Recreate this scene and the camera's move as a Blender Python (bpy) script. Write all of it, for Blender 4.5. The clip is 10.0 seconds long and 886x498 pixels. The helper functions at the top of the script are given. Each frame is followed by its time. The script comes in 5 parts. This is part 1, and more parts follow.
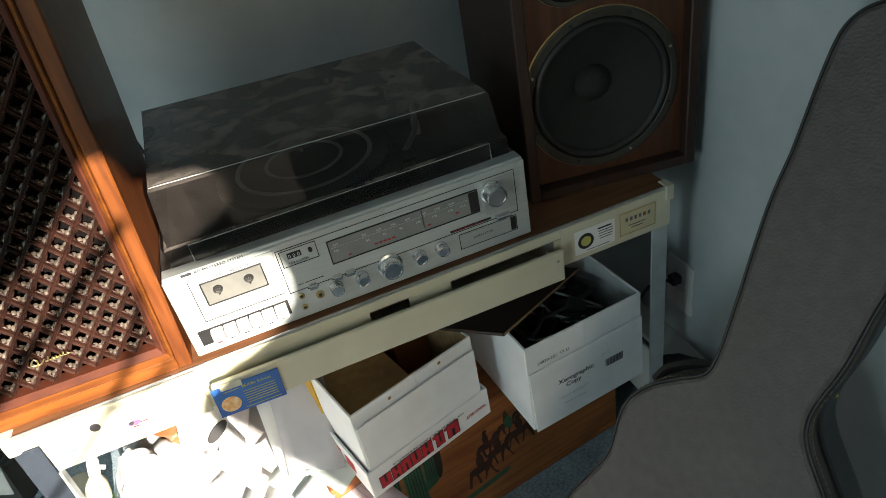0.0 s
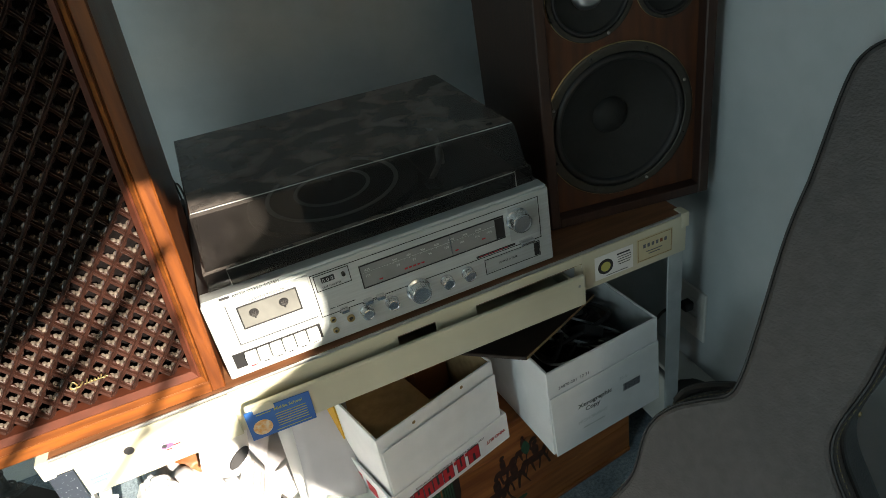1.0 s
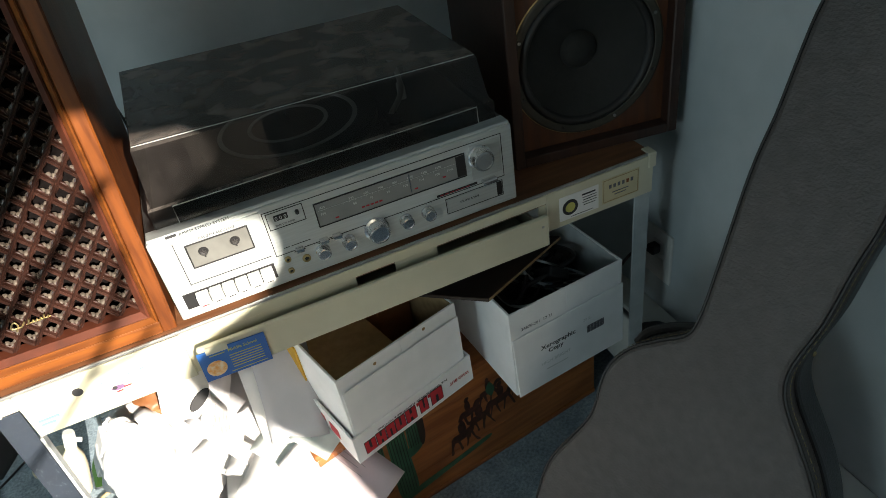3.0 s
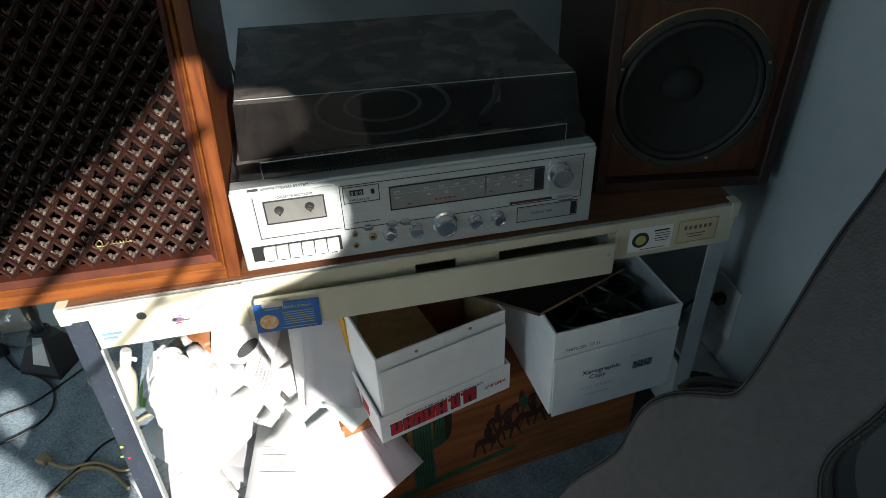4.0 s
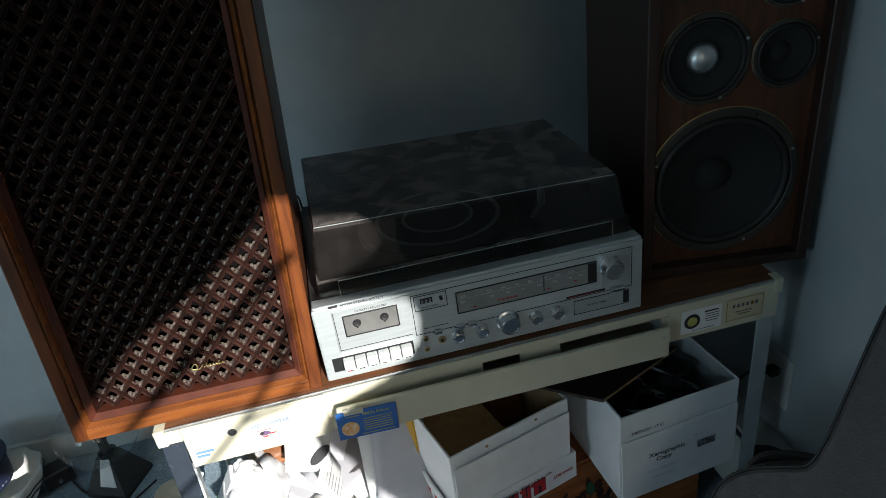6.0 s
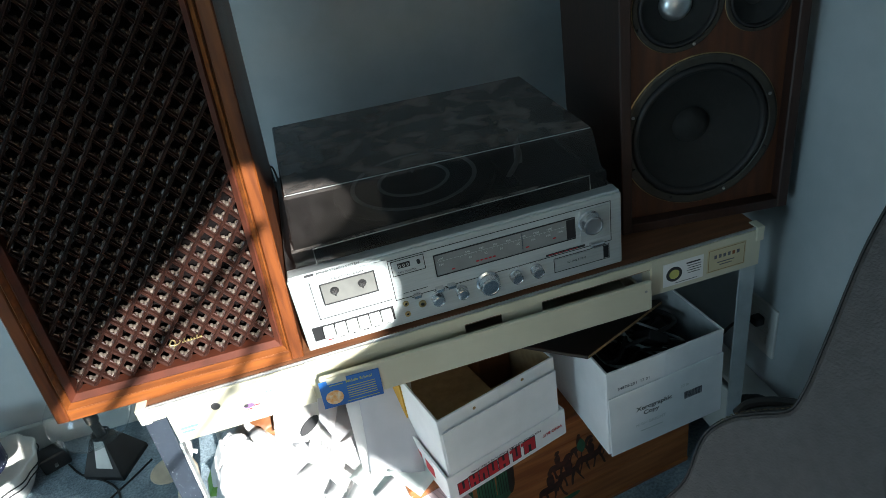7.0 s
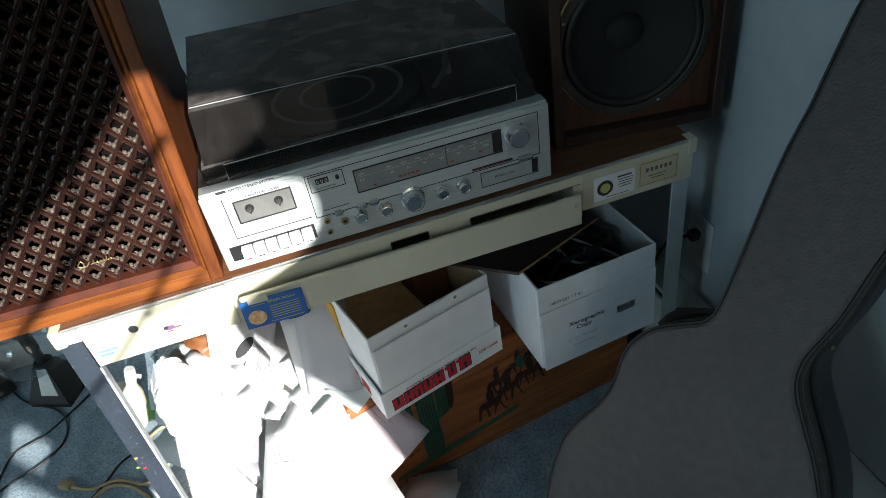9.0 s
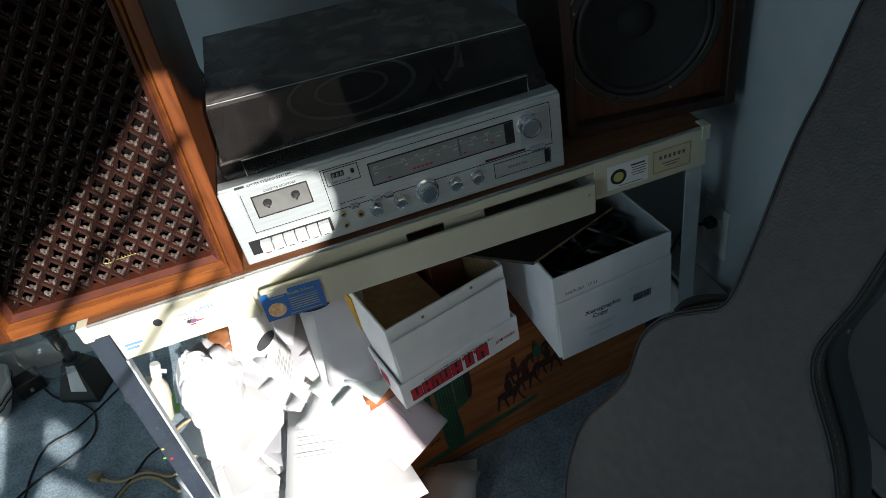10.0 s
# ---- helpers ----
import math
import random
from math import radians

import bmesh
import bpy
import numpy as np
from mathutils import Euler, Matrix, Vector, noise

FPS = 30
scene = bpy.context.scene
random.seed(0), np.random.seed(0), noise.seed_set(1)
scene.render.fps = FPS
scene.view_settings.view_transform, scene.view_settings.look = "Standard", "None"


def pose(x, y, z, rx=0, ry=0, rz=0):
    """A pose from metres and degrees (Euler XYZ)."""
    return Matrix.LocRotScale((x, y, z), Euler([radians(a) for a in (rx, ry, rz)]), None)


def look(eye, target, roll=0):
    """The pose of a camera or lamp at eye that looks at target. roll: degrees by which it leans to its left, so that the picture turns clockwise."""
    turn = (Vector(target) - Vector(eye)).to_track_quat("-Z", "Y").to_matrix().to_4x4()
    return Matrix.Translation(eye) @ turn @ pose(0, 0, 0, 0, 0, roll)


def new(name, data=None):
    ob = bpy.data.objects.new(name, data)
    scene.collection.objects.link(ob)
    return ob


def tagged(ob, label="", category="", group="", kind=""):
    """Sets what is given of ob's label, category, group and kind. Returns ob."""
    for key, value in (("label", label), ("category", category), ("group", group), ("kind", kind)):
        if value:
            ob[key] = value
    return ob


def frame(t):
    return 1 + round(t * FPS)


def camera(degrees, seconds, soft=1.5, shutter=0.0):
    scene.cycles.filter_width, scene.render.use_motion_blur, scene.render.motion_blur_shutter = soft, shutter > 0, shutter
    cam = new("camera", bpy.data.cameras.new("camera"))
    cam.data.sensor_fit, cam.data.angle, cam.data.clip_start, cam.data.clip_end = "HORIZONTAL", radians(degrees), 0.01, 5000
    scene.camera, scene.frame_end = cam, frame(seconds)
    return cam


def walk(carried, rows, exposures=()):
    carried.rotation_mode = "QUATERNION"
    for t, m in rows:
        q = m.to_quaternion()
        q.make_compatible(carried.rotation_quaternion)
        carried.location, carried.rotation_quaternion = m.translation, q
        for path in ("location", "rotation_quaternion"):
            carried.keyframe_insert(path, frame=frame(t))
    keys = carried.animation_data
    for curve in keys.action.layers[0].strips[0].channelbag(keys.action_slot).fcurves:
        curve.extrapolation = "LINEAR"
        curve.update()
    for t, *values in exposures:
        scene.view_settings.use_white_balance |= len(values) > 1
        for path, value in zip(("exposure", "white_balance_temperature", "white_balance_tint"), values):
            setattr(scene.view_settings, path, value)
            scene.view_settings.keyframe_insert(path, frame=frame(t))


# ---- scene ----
cam = camera(68.0, 10.0, soft=0.7)
PATH = [
    (0, (0.154, -0.737, 1.213), (0.587, 0.854, 0.082), -11.6),
    (0.5, (0.114, -0.748, 1.232), (0.599, 0.883, 0.18), -9.1),
    (1, (0.1, -0.745, 1.226), (0.588, 0.884, 0.174), -10.9),
    (1.5, (0.104, -0.748, 1.213), (0.593, 0.811, 0.059), -12.8),
    (2, (0.1, -0.744, 1.212), (0.563, 0.826, 0.061), -11.9),
    (2.5, (0.115, -0.74, 1.198), (0.636, 0.781, 0.009), -11.7),
    (4, (0.133, -0.753, 1.208), (0.426, 0.837, 0.03), -2.5),
    (4.5, (0.115, -0.771, 1.228), (0.341, 0.924, 0.19), 0.0),
    (5, (0.094, -0.798, 1.256), (0.357, 0.967, 0.352), -1.1),
    (5.5, (0.065, -0.785, 1.271), (0.343, 0.963, 0.339), -5.1),
    (7, (0.09, -0.784, 1.249), (0.368, 0.907, 0.217), -10.5),
    (7.5, (0.11, -0.779, 1.234), (0.368, 0.851, 0.104), -12.6),
    (8, (0.126, -0.785, 1.223), (0.461, 0.794, 0.041), -10.1),
    (8.5, (0.138, -0.785, 1.218), (0.489, 0.769, 0.009), -10.2),
    (9, (0.156, -0.789, 1.212), (0.451, 0.763, -0.014), -10.5),
    (9.5, (0.173, -0.799, 1.21), (0.422, 0.752, -0.027), -13.3),
    (10, (0.158, -0.805, 1.213), (0.394, 0.757, -0.013), -12.8),
]
EXPOSURES = [(0.0, 2.26, 7700, 10), (1.0, 2.12, 7800, 10), (2.7, 1.92, 7600, 10), (3.8, 1.65, 6900, 10), (4.5, 1.08, 6550, 10), (5.7, 1.06, 6500, 10), (7.0, 2.0, 6300, 6), (7.5, 2.12, 6300, 6), (8.0, 2.05, 6350, 6), (9.0, 1.65, 6450, 8), (10.0, 1.25, 6500, 10)]
walk(cam, [(t, look(eye, target, roll)) for t, eye, target, roll in PATH], EXPOSURES)

# ---- world, sun and added daylight fill ----
SUN_DIR = Vector((-0.20, 0.98, -0.40)).normalized()
world = bpy.data.worlds.new("sky")
scene.world = world
world.use_nodes = True
wn = world.node_tree.nodes
sky = wn.new("ShaderNodeTexSky")
sky.sky_type, sky.sun_disc = "NISHITA", False
sky.sun_elevation = math.asin(-SUN_DIR.z)
sky.sun_rotation = math.atan2(-SUN_DIR.x, -SUN_DIR.y)
world.node_tree.links.new(sky.outputs[0], wn["Background"].inputs[0])
wn["Background"].inputs[1].default_value = 0.045
sun = new("sun", bpy.data.lights.new("sun", "SUN"))
sun.data.energy, sun.data.angle, sun.data.color = 4.6, radians(0.5), (1.0, 0.97, 0.93)
sun.matrix_basis = SUN_DIR.to_track_quat("-Z", "Y").to_matrix().to_4x4()


def fill_light(m, w, h, watts):
    la = new("window_daylight", bpy.data.lights.new("window_daylight", "AREA"))
    la.data.shape, la.data.size, la.data.size_y = "RECTANGLE", w, h
    la.data.energy, la.data.color = watts, (0.60, 0.855, 1.0)
    la.matrix_basis = m


# ---- room sizes ----
XR, XL, YB, YF, ZC = 0.83, -2.6, 0.81, -1.70, 2.45
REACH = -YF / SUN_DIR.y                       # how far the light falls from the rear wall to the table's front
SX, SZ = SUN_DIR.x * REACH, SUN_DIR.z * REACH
# made-up openings of the unseen rear wall, cut to shape the sun: where their light lands on the table's front plane,
# carried back along the light
SUNPATCH_A = [(-.345, -.38), (-.07, -.38), (-.05, .01), (.06, .02), (.085, .06), (.125, .14), (.14, .22), (.12, .30), (.05, .38), (-.02, .46), (-.04, .56), (-.02, .605), (.025, .632), (.075, .650), (.115, .668), (.143, .705), (.150, .748), (.140, .785), (.10, .797), (.012, .810),
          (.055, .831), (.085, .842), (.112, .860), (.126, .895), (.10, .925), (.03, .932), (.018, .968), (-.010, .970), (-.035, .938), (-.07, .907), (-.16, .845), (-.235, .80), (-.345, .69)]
SUNPATCH_B = [(-.642, .189), (-.575, .157), (-.546, .198), (-.60, .236), (-.64, .242)]
SUNPATCH_E = [(-.67, -.30), (-.45, -.30), (-.47, .09), (-.552, .134), (-.636, .170), (-.67, .134)]
SUNPATCH_D = [(-.93, .16), (-.735, .16), (-.735, .40), (-.93, .42)]
OPEN_A = [(x - SX, z - SZ) for x, z in SUNPATCH_A]
OPEN_B = [(x - SX, z - SZ) for x, z in SUNPATCH_B]
OPEN_D = [(x - SX, z - SZ) for x, z in SUNPATCH_D]
OPEN_E = [(x - SX, z - SZ) for x, z in SUNPATCH_E]
OPEN_C = [(-2.45, .70), (-1.65, .70), (-1.65, 1.60), (-2.45, 1.60)]      # a third opening further along, unseen, added for the fill lamp
# soft lamp added out of view to brighten the walls and case
fill_light(pose(-2.05, YF - 0.05, 1.15, 90, 0, 0), 0.78, 0.90, 7.0)


# ---- materials ----
def material(name, color, rough=0.6, metal=0.0, color2=None, scale=30.0, detail=6.0, bump=0.0, bump_scale=None,
             stretch=(1, 1, 1), spread=(0.35, 0.65), coarse=0.0, rough2=None, spec=0.5, island=0.0, kind="noise"):
    """Principled surface: two colours mixed by a grain, a coarse stain over it, and fine relief."""
    m = bpy.data.materials.new(name)
    m.use_nodes = True
    nt = m.node_tree
    b = nt.nodes["Principled BSDF"]
    b.inputs["Roughness"].default_value, b.inputs["Metallic"].default_value = rough, metal
    b.inputs["Specular IOR Level"].default_value = spec
    tc = nt.nodes.new("ShaderNodeTexCoord")
    mp = nt.nodes.new("ShaderNodeMapping")
    mp.inputs["Scale"].default_value = stretch
    nt.links.new(tc.outputs["Object"], mp.inputs[0])
    n1 = nt.nodes.new("ShaderNodeTexNoise")
    n1.inputs["Scale"].default_value, n1.inputs["Detail"].default_value = scale, detail
    nt.links.new(mp.outputs[0], n1.inputs["Vector"])
    ramp = nt.nodes.new("ShaderNodeMapRange")
    ramp.inputs[1].default_value, ramp.inputs[2].default_value = spread
    nt.links.new(n1.outputs[0], ramp.inputs[0])
    mix = nt.nodes.new("ShaderNodeMix")
    mix.data_type = "RGBA"
    c2 = color2 or tuple(c * 0.8 for c in color)
    mix.inputs["A"].default_value, mix.inputs["B"].default_value = (*color, 1), (*c2, 1)
    nt.links.new(ramp.outputs[0], mix.inputs["Factor"])
    out = mix.outputs["Result"]
    n2 = nt.nodes.new("ShaderNodeTexNoise")
    n2.inputs["Scale"].default_value, n2.inputs["Detail"].default_value = max(scale * 0.12, 3.0), 4.0
    nt.links.new(tc.outputs["Object"], n2.inputs["Vector"])
    if coarse:
        hsv = nt.nodes.new("ShaderNodeHueSaturation")
        mr = nt.nodes.new("ShaderNodeMapRange")
        mr.inputs[1].default_value, mr.inputs[2].default_value = 0.3, 0.7
        mr.inputs[3].default_value, mr.inputs[4].default_value = 1 - coarse, 1 + coarse
        nt.links.new(n2.outputs[0], mr.inputs[0])
        nt.links.new(mr.outputs[0], hsv.inputs["Value"])
        nt.links.new(out, hsv.inputs["Color"])
        out = hsv.outputs[0]
    if island:
        info = nt.nodes.new("ShaderNodeObjectInfo")
        hs2 = nt.nodes.new("ShaderNodeHueSaturation")
        mr2 = nt.nodes.new("ShaderNodeMapRange")
        mr2.inputs[3].default_value, mr2.inputs[4].default_value = 1 - island, 1 + island
        nt.links.new(info.outputs["Random"], mr2.inputs[0])
        nt.links.new(mr2.outputs[0], hs2.inputs["Value"])
        nt.links.new(out, hs2.inputs["Color"])
        out = hs2.outputs[0]
    nt.links.new(out, b.inputs["Base Color"])
    r2 = nt.nodes.new("ShaderNodeMapRange")
    r2.inputs[3].default_value, r2.inputs[4].default_value = rough, (rough2 if rough2 is not None else min(1, rough + 0.12))
    nt.links.new(n2.outputs[0], r2.inputs[0])
    nt.links.new(r2.outputs[0], b.inputs["Roughness"])
    if bump:
        nb = nt.nodes.new("ShaderNodeTexNoise")
        nb.inputs["Scale"].default_value, nb.inputs["Detail"].default_value = bump_scale or scale * 2, 3.0
        nt.links.new(mp.outputs[0], nb.inputs["Vector"])
        bp = nt.nodes.new("ShaderNodeBump")
        bp.inputs["Strength"].default_value, bp.inputs["Distance"].default_value = bump, 0.002
        nt.links.new(nb.outputs[0], bp.inputs["Height"])
        nt.links.new(bp.outputs[0], b.inputs["Normal"])
    return m


def glassy(name, tint, rough, ior, dust=0.0):
    """Thin clear plastic or glass: see-through with a gloss, and dust (on the globe a painted haze) lying on it."""
    m = bpy.data.materials.new(name)
    m.use_nodes = True
    nt = m.node_tree
    nt.nodes.remove(nt.nodes["Principled BSDF"])
    out = nt.nodes["Material Output"]
    tr = nt.nodes.new("ShaderNodeBsdfTransparent")
    tr.inputs[0].default_value = (*tint, 1)
    gl = nt.nodes.new("ShaderNodeBsdfGlossy")
    gl.inputs["Roughness"].default_value = rough
    lw = nt.nodes.new("ShaderNodeLayerWeight")
    lw.inputs[0].default_value = 0.5
    pw = nt.nodes.new("ShaderNodeMath")
    pw.operation = "POWER"
    pw.inputs[1].default_value = 5.0
    nt.links.new(lw.outputs["Facing"], pw.inputs[0])
    fr = nt.nodes.new("ShaderNodeMapRange")
    fr.inputs[3].default_value, fr.inputs[4].default_value = ((ior - 1) / (ior + 1)) ** 2, 0.75
    nt.links.new(pw.outputs[0], fr.inputs[0])
    mx = nt.nodes.new("ShaderNodeMixShader")
    nt.links.new(fr.outputs[0], mx.inputs[0])
    nt.links.new(tr.outputs[0], mx.inputs[1])
    nt.links.new(gl.outputs[0], mx.inputs[2])
    last = mx.outputs[0]
    if dust:
        df = nt.nodes.new("ShaderNodeBsdfDiffuse")
        df.inputs[0].default_value = (0.46, 0.405, 0.375, 1)
        tc = nt.nodes.new("ShaderNodeTexCoord")
        n1 = nt.nodes.new("ShaderNodeTexNoise")
        n1.inputs["Scale"].default_value, n1.inputs["Detail"].default_value, n1.inputs["Distortion"].default_value = 22.0, 10.0, 0.5
        nt.links.new(tc.outputs["Object"], n1.inputs["Vector"])
        n3 = nt.nodes.new("ShaderNodeTexNoise")
        n3.inputs["Scale"].default_value, n3.inputs["Detail"].default_value = 900.0, 2.0
        nt.links.new(tc.outputs["Object"], n3.inputs["Vector"])
        sp = nt.nodes.new("ShaderNodeMapRange")
        sp.inputs[1].default_value, sp.inputs[2].default_value = 0.645, 0.70
        nt.links.new(n3.outputs[0], sp.inputs[0])
        st = nt.nodes.new("ShaderNodeMapRange")
        st.inputs[1].default_value, st.inputs[2].default_value = 0.38, 0.62
        st.inputs[3].default_value, st.inputs[4].default_value = dust * 0.33, dust
        nt.links.new(n1.outputs[0], st.inputs[0])
        ge = nt.nodes.new("ShaderNodeNewGeometry")
        se = nt.nodes.new("ShaderNodeSeparateXYZ")
        nt.links.new(ge.outputs["Normal"], se.inputs[0])
        up = nt.nodes.new("ShaderNodeMapRange")
        up.inputs[1].default_value, up.inputs[2].default_value = 0.4, 0.95
        up.inputs[3].default_value, up.inputs[4].default_value = 0.07, 1.0
        nt.links.new(se.outputs[2], up.inputs[0])
        mu = nt.nodes.new("ShaderNodeMath")
        mu.operation = "MULTIPLY"
        nt.links.new(st.outputs[0], mu.inputs[0])
        nt.links.new(up.outputs[0], mu.inputs[1])
        ad = nt.nodes.new("ShaderNodeMath")
        ad.operation = "MULTIPLY_ADD"
        nt.links.new(sp.outputs[0], ad.inputs[0])
        ad.inputs[1].default_value = 0.15
        nt.links.new(mu.outputs[0], ad.inputs[2])
        m2 = nt.nodes.new("ShaderNodeMixShader")
        nt.links.new(ad.outputs[0], m2.inputs[0])
        nt.links.new(last, m2.inputs[1])
        nt.links.new(df.outputs[0], m2.inputs[2])
        last = m2.outputs[0]
    nt.links.new(last, out.inputs[0])
    return m


CARPET = material("carpet_blue_grey", (0.29, 0.365, 0.415), 0.95, color2=(0.165, 0.215, 0.255), scale=160, bump=1.0, bump_scale=420, coarse=0.22, spec=0.1)
WALL = material("wall_paint", (0.43, 0.475, 0.495), 0.75, color2=(0.40, 0.445, 0.465), scale=18, bump=0.12, bump_scale=160, coarse=0.04, spec=0.25)
CEILING = material("ceiling_paint", (0.75, 0.75, 0.73), 0.9, scale=40, bump=0.1)
DARKGROUND = material("dark_outer_ground", (0.050, 0.046, 0.034), 0.95, color2=(0.026, 0.026, 0.018), scale=6, coarse=0.3, bump=0.6, bump_scale=30, spec=0.1)
TRIM = material("trim_paint", (0.62, 0.63, 0.60), 0.5, color2=(0.55, 0.56, 0.53), scale=12, coarse=0.06)
WALNUT = material("walnut_cabinet", (0.150, 0.042, 0.009), 0.24, color2=(0.070, 0.018, 0.005), scale=16, stretch=(7, 7, 0.6), bump=0.08, bump_scale=60, coarse=0.18, rough2=0.5)
WALNUT_H = material("walnut_rail", (0.205, 0.062, 0.012), 0.24, color2=(0.105, 0.030, 0.008), scale=16, stretch=(0.6, 7, 7), bump=0.08, bump_scale=60, coarse=0.18, rough2=0.5)
DARKWOOD = material("dark_wood_cabinet", (0.034, 0.013, 0.008), 0.45, color2=(0.018, 0.007, 0.005), scale=18, stretch=(6, 6, 0.6), bump=0.06, bump_scale=60, coarse=0.15)
BAFFLE = material("baffle_wood", (0.082, 0.026, 0.009), 0.45, color2=(0.045, 0.014, 0.006), scale=14, stretch=(6, 6, 0.7), bump=0.06, coarse=0.2)
GRILLE = material("grille_lattice", (0.036, 0.014, 0.010), 0.28, color2=(0.018, 0.007, 0.005), scale=60, bump=0.1, coarse=0.2, island=0.15)
GRILLEFRAME = material("grille_frame", (0.085, 0.022, 0.011), 0.38, color2=(0.055, 0.015, 0.008), scale=40, coarse=0.15)
DUSTY = material("dusty_lattice_edge", (0.115, 0.092, 0.074), 0.65, color2=(0.05, 0.038, 0.030), scale=90, coarse=0.2)
CLOTH = material("speaker_cloth", (0.006, 0.005, 0.005), 0.95, color2=(0.004, 0.003, 0.003), scale=400, bump=0.5, spec=0.03)
SILVER = material("satin_silver", (0.72, 0.73, 0.74), 0.32, 1.0, color2=(0.66, 0.67, 0.68), scale=50, rough2=0.42)
DRIVERFRAME = material("grey_driver_frame", (0.045, 0.043, 0.036), 0.45, 0.3, scale=50, coarse=0.2)
CONE = material("woofer_cone", (0.009, 0.010, 0.010), 0.75, color2=(0.006, 0.007, 0.007), scale=60, bump=0.15, coarse=0.2)
RUBBER = material("black_rubber", (0.011, 0.011, 0.012), 0.5, scale=60, coarse=0.2)
BRASSY = material("dull_brass", (0.42, 0.33, 0.17), 0.4, 1.0, scale=90, coarse=0.2)
CHROME = material("chrome", (0.78, 0.78, 0.79), 0.16, 1.0, color2=(0.7, 0.7, 0.71), scale=60, rough2=0.28)
ALU = material("brushed_aluminium", (0.53, 0.575, 0.58), 0.40, 0.55, color2=(0.47, 0.51, 0.515), scale=40, stretch=(0.5, 8, 8), coarse=0.06, rough2=0.52)
ALU2 = material("satin_panel", (0.44, 0.475, 0.48), 0.42, 0.5, color2=(0.39, 0.42, 0.425), scale=40, stretch=(0.5, 8, 8), coarse=0.05)
PLINTH = material("receiver_body", (0.14, 0.075, 0.05), 0.5, color2=(0.08, 0.042, 0.03), scale=20, stretch=(0.6, 6, 6), coarse=0.15)
DECK = material("turntable_deck", (0.045, 0.042, 0.042), 0.5, scale=40, coarse=0.2)
BLACK = material("black_plastic", (0.014, 0.014, 0.015), 0.38, scale=60, coarse=0.15)
DIAL = material("dial_window", (0.22, 0.228, 0.225), 0.22, color2=(0.19, 0.197, 0.195), scale=30)
TAPEWIN = material("cassette_window", (0.14, 0.14, 0.132), 0.2, color2=(0.10, 0.10, 0.095), scale=20)
KEYW = material("pale_keys", (0.48, 0.49, 0.48), 0.4, scale=40, coarse=0.05)
INK = material("dark_ink", (0.025, 0.025, 0.028), 0.6)
FADEDINK = material("faded_purple_ink", (0.10, 0.05, 0.13), 0.6, color2=(0.16, 0.09, 0.18), scale=200)
BLUEINK = material("faded_blue_ink", (0.12, 0.24, 0.42), 0.6)
GREYINK = material("grey_ink", (0.12, 0.12, 0.14), 0.6)
FADED = material("faded_print", (0.30, 0.30, 0.32), 0.7)
LIGHTINK = material("pale_ink", (0.55, 0.57, 0.56), 0.6)
REDINK = material("red_ink", (0.50, 0.02, 0.03), 0.55, color2=(0.42, 0.02, 0.03), scale=50)
CREAM = material("cream_enamel", (0.56, 0.53, 0.41), 0.42, color2=(0.50, 0.47, 0.36), scale=9, coarse=0.10, bump=0.05, bump_scale=40)
TOPWOOD = material("tabletop_laminate", (0.20, 0.085, 0.040), 0.4, color2=(0.12, 0.048, 0.022), scale=14, stretch=(0.6, 7, 7), coarse=0.15)
STEEL = material("steel_edge", (0.45, 0.45, 0.44), 0.4, 0.8, scale=60, coarse=0.2)
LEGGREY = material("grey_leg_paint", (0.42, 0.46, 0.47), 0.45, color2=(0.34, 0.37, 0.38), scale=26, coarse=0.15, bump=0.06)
PAPER = material("white_paper", (0.68, 0.675, 0.67), 0.8, color2=(0.64, 0.635, 0.635), scale=14, coarse=0.04, spec=0.2, island=0.07)
# greyish envelopes, and white sheets whose shade is put into the colour
PAPER_SHADED = material("shaded_grey_paper", (0.46, 0.455, 0.48), 0.75, color2=(0.42, 0.415, 0.44), scale=14, coarse=0.05, spec=0.25)
PAPER2 = material("pink_paper", (0.60, 0.50, 0.53), 0.8, color2=(0.56, 0.47, 0.50), scale=14, coarse=0.04, spec=0.2)
PAPER3 = material("pale_green_paper", (0.68, 0.74, 0.72), 0.8, scale=14, coarse=0.04, spec=0.2)
CARTON = material("white_carton", (0.80, 0.80, 0.81), 0.65, color2=(0.74, 0.745, 0.755), scale=22, coarse=0.05, bump=0.05, spec=0.3)
KRAFT = material("kraft_board", (0.34, 0.23, 0.125), 0.85, color2=(0.27, 0.18, 0.095), scale=60, coarse=0.12, bump=0.1, spec=0.2)
YELLOW = material("yellow_folder", (0.55, 0.31, 0.03), 0.7, scale=20, coarse=0.08)
RUST = material("rust_brown_board", (0.26, 0.09, 0.03), 0.8, scale=20, coarse=0.15)
PINE = material("stained_pine", (0.36, 0.125, 0.034), 0.42, color2=(0.22, 0.066, 0.017), scale=9, stretch=(0.7, 6, 7), coarse=0.22, bump=0.08, bump_scale=40)
GREEN = material("cactus_green", (0.03, 0.12, 0.065), 0.55, color2=(0.018, 0.07, 0.04), scale=30, coarse=0.2)
DARKGREEN = material("cactus_line", (0.008, 0.022, 0.014), 0.6)
PAINTBROWN = material("painted_dark_red", (0.060, 0.016, 0.010), 0.5, color2=(0.025, 0.010, 0.007), scale=80, coarse=0.3)
BURNT = material("burnt_brown", (0.028, 0.012, 0.007), 0.6, scale=40, coarse=0.2)
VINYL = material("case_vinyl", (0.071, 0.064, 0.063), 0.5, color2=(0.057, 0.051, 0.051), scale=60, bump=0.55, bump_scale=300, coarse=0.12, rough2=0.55)
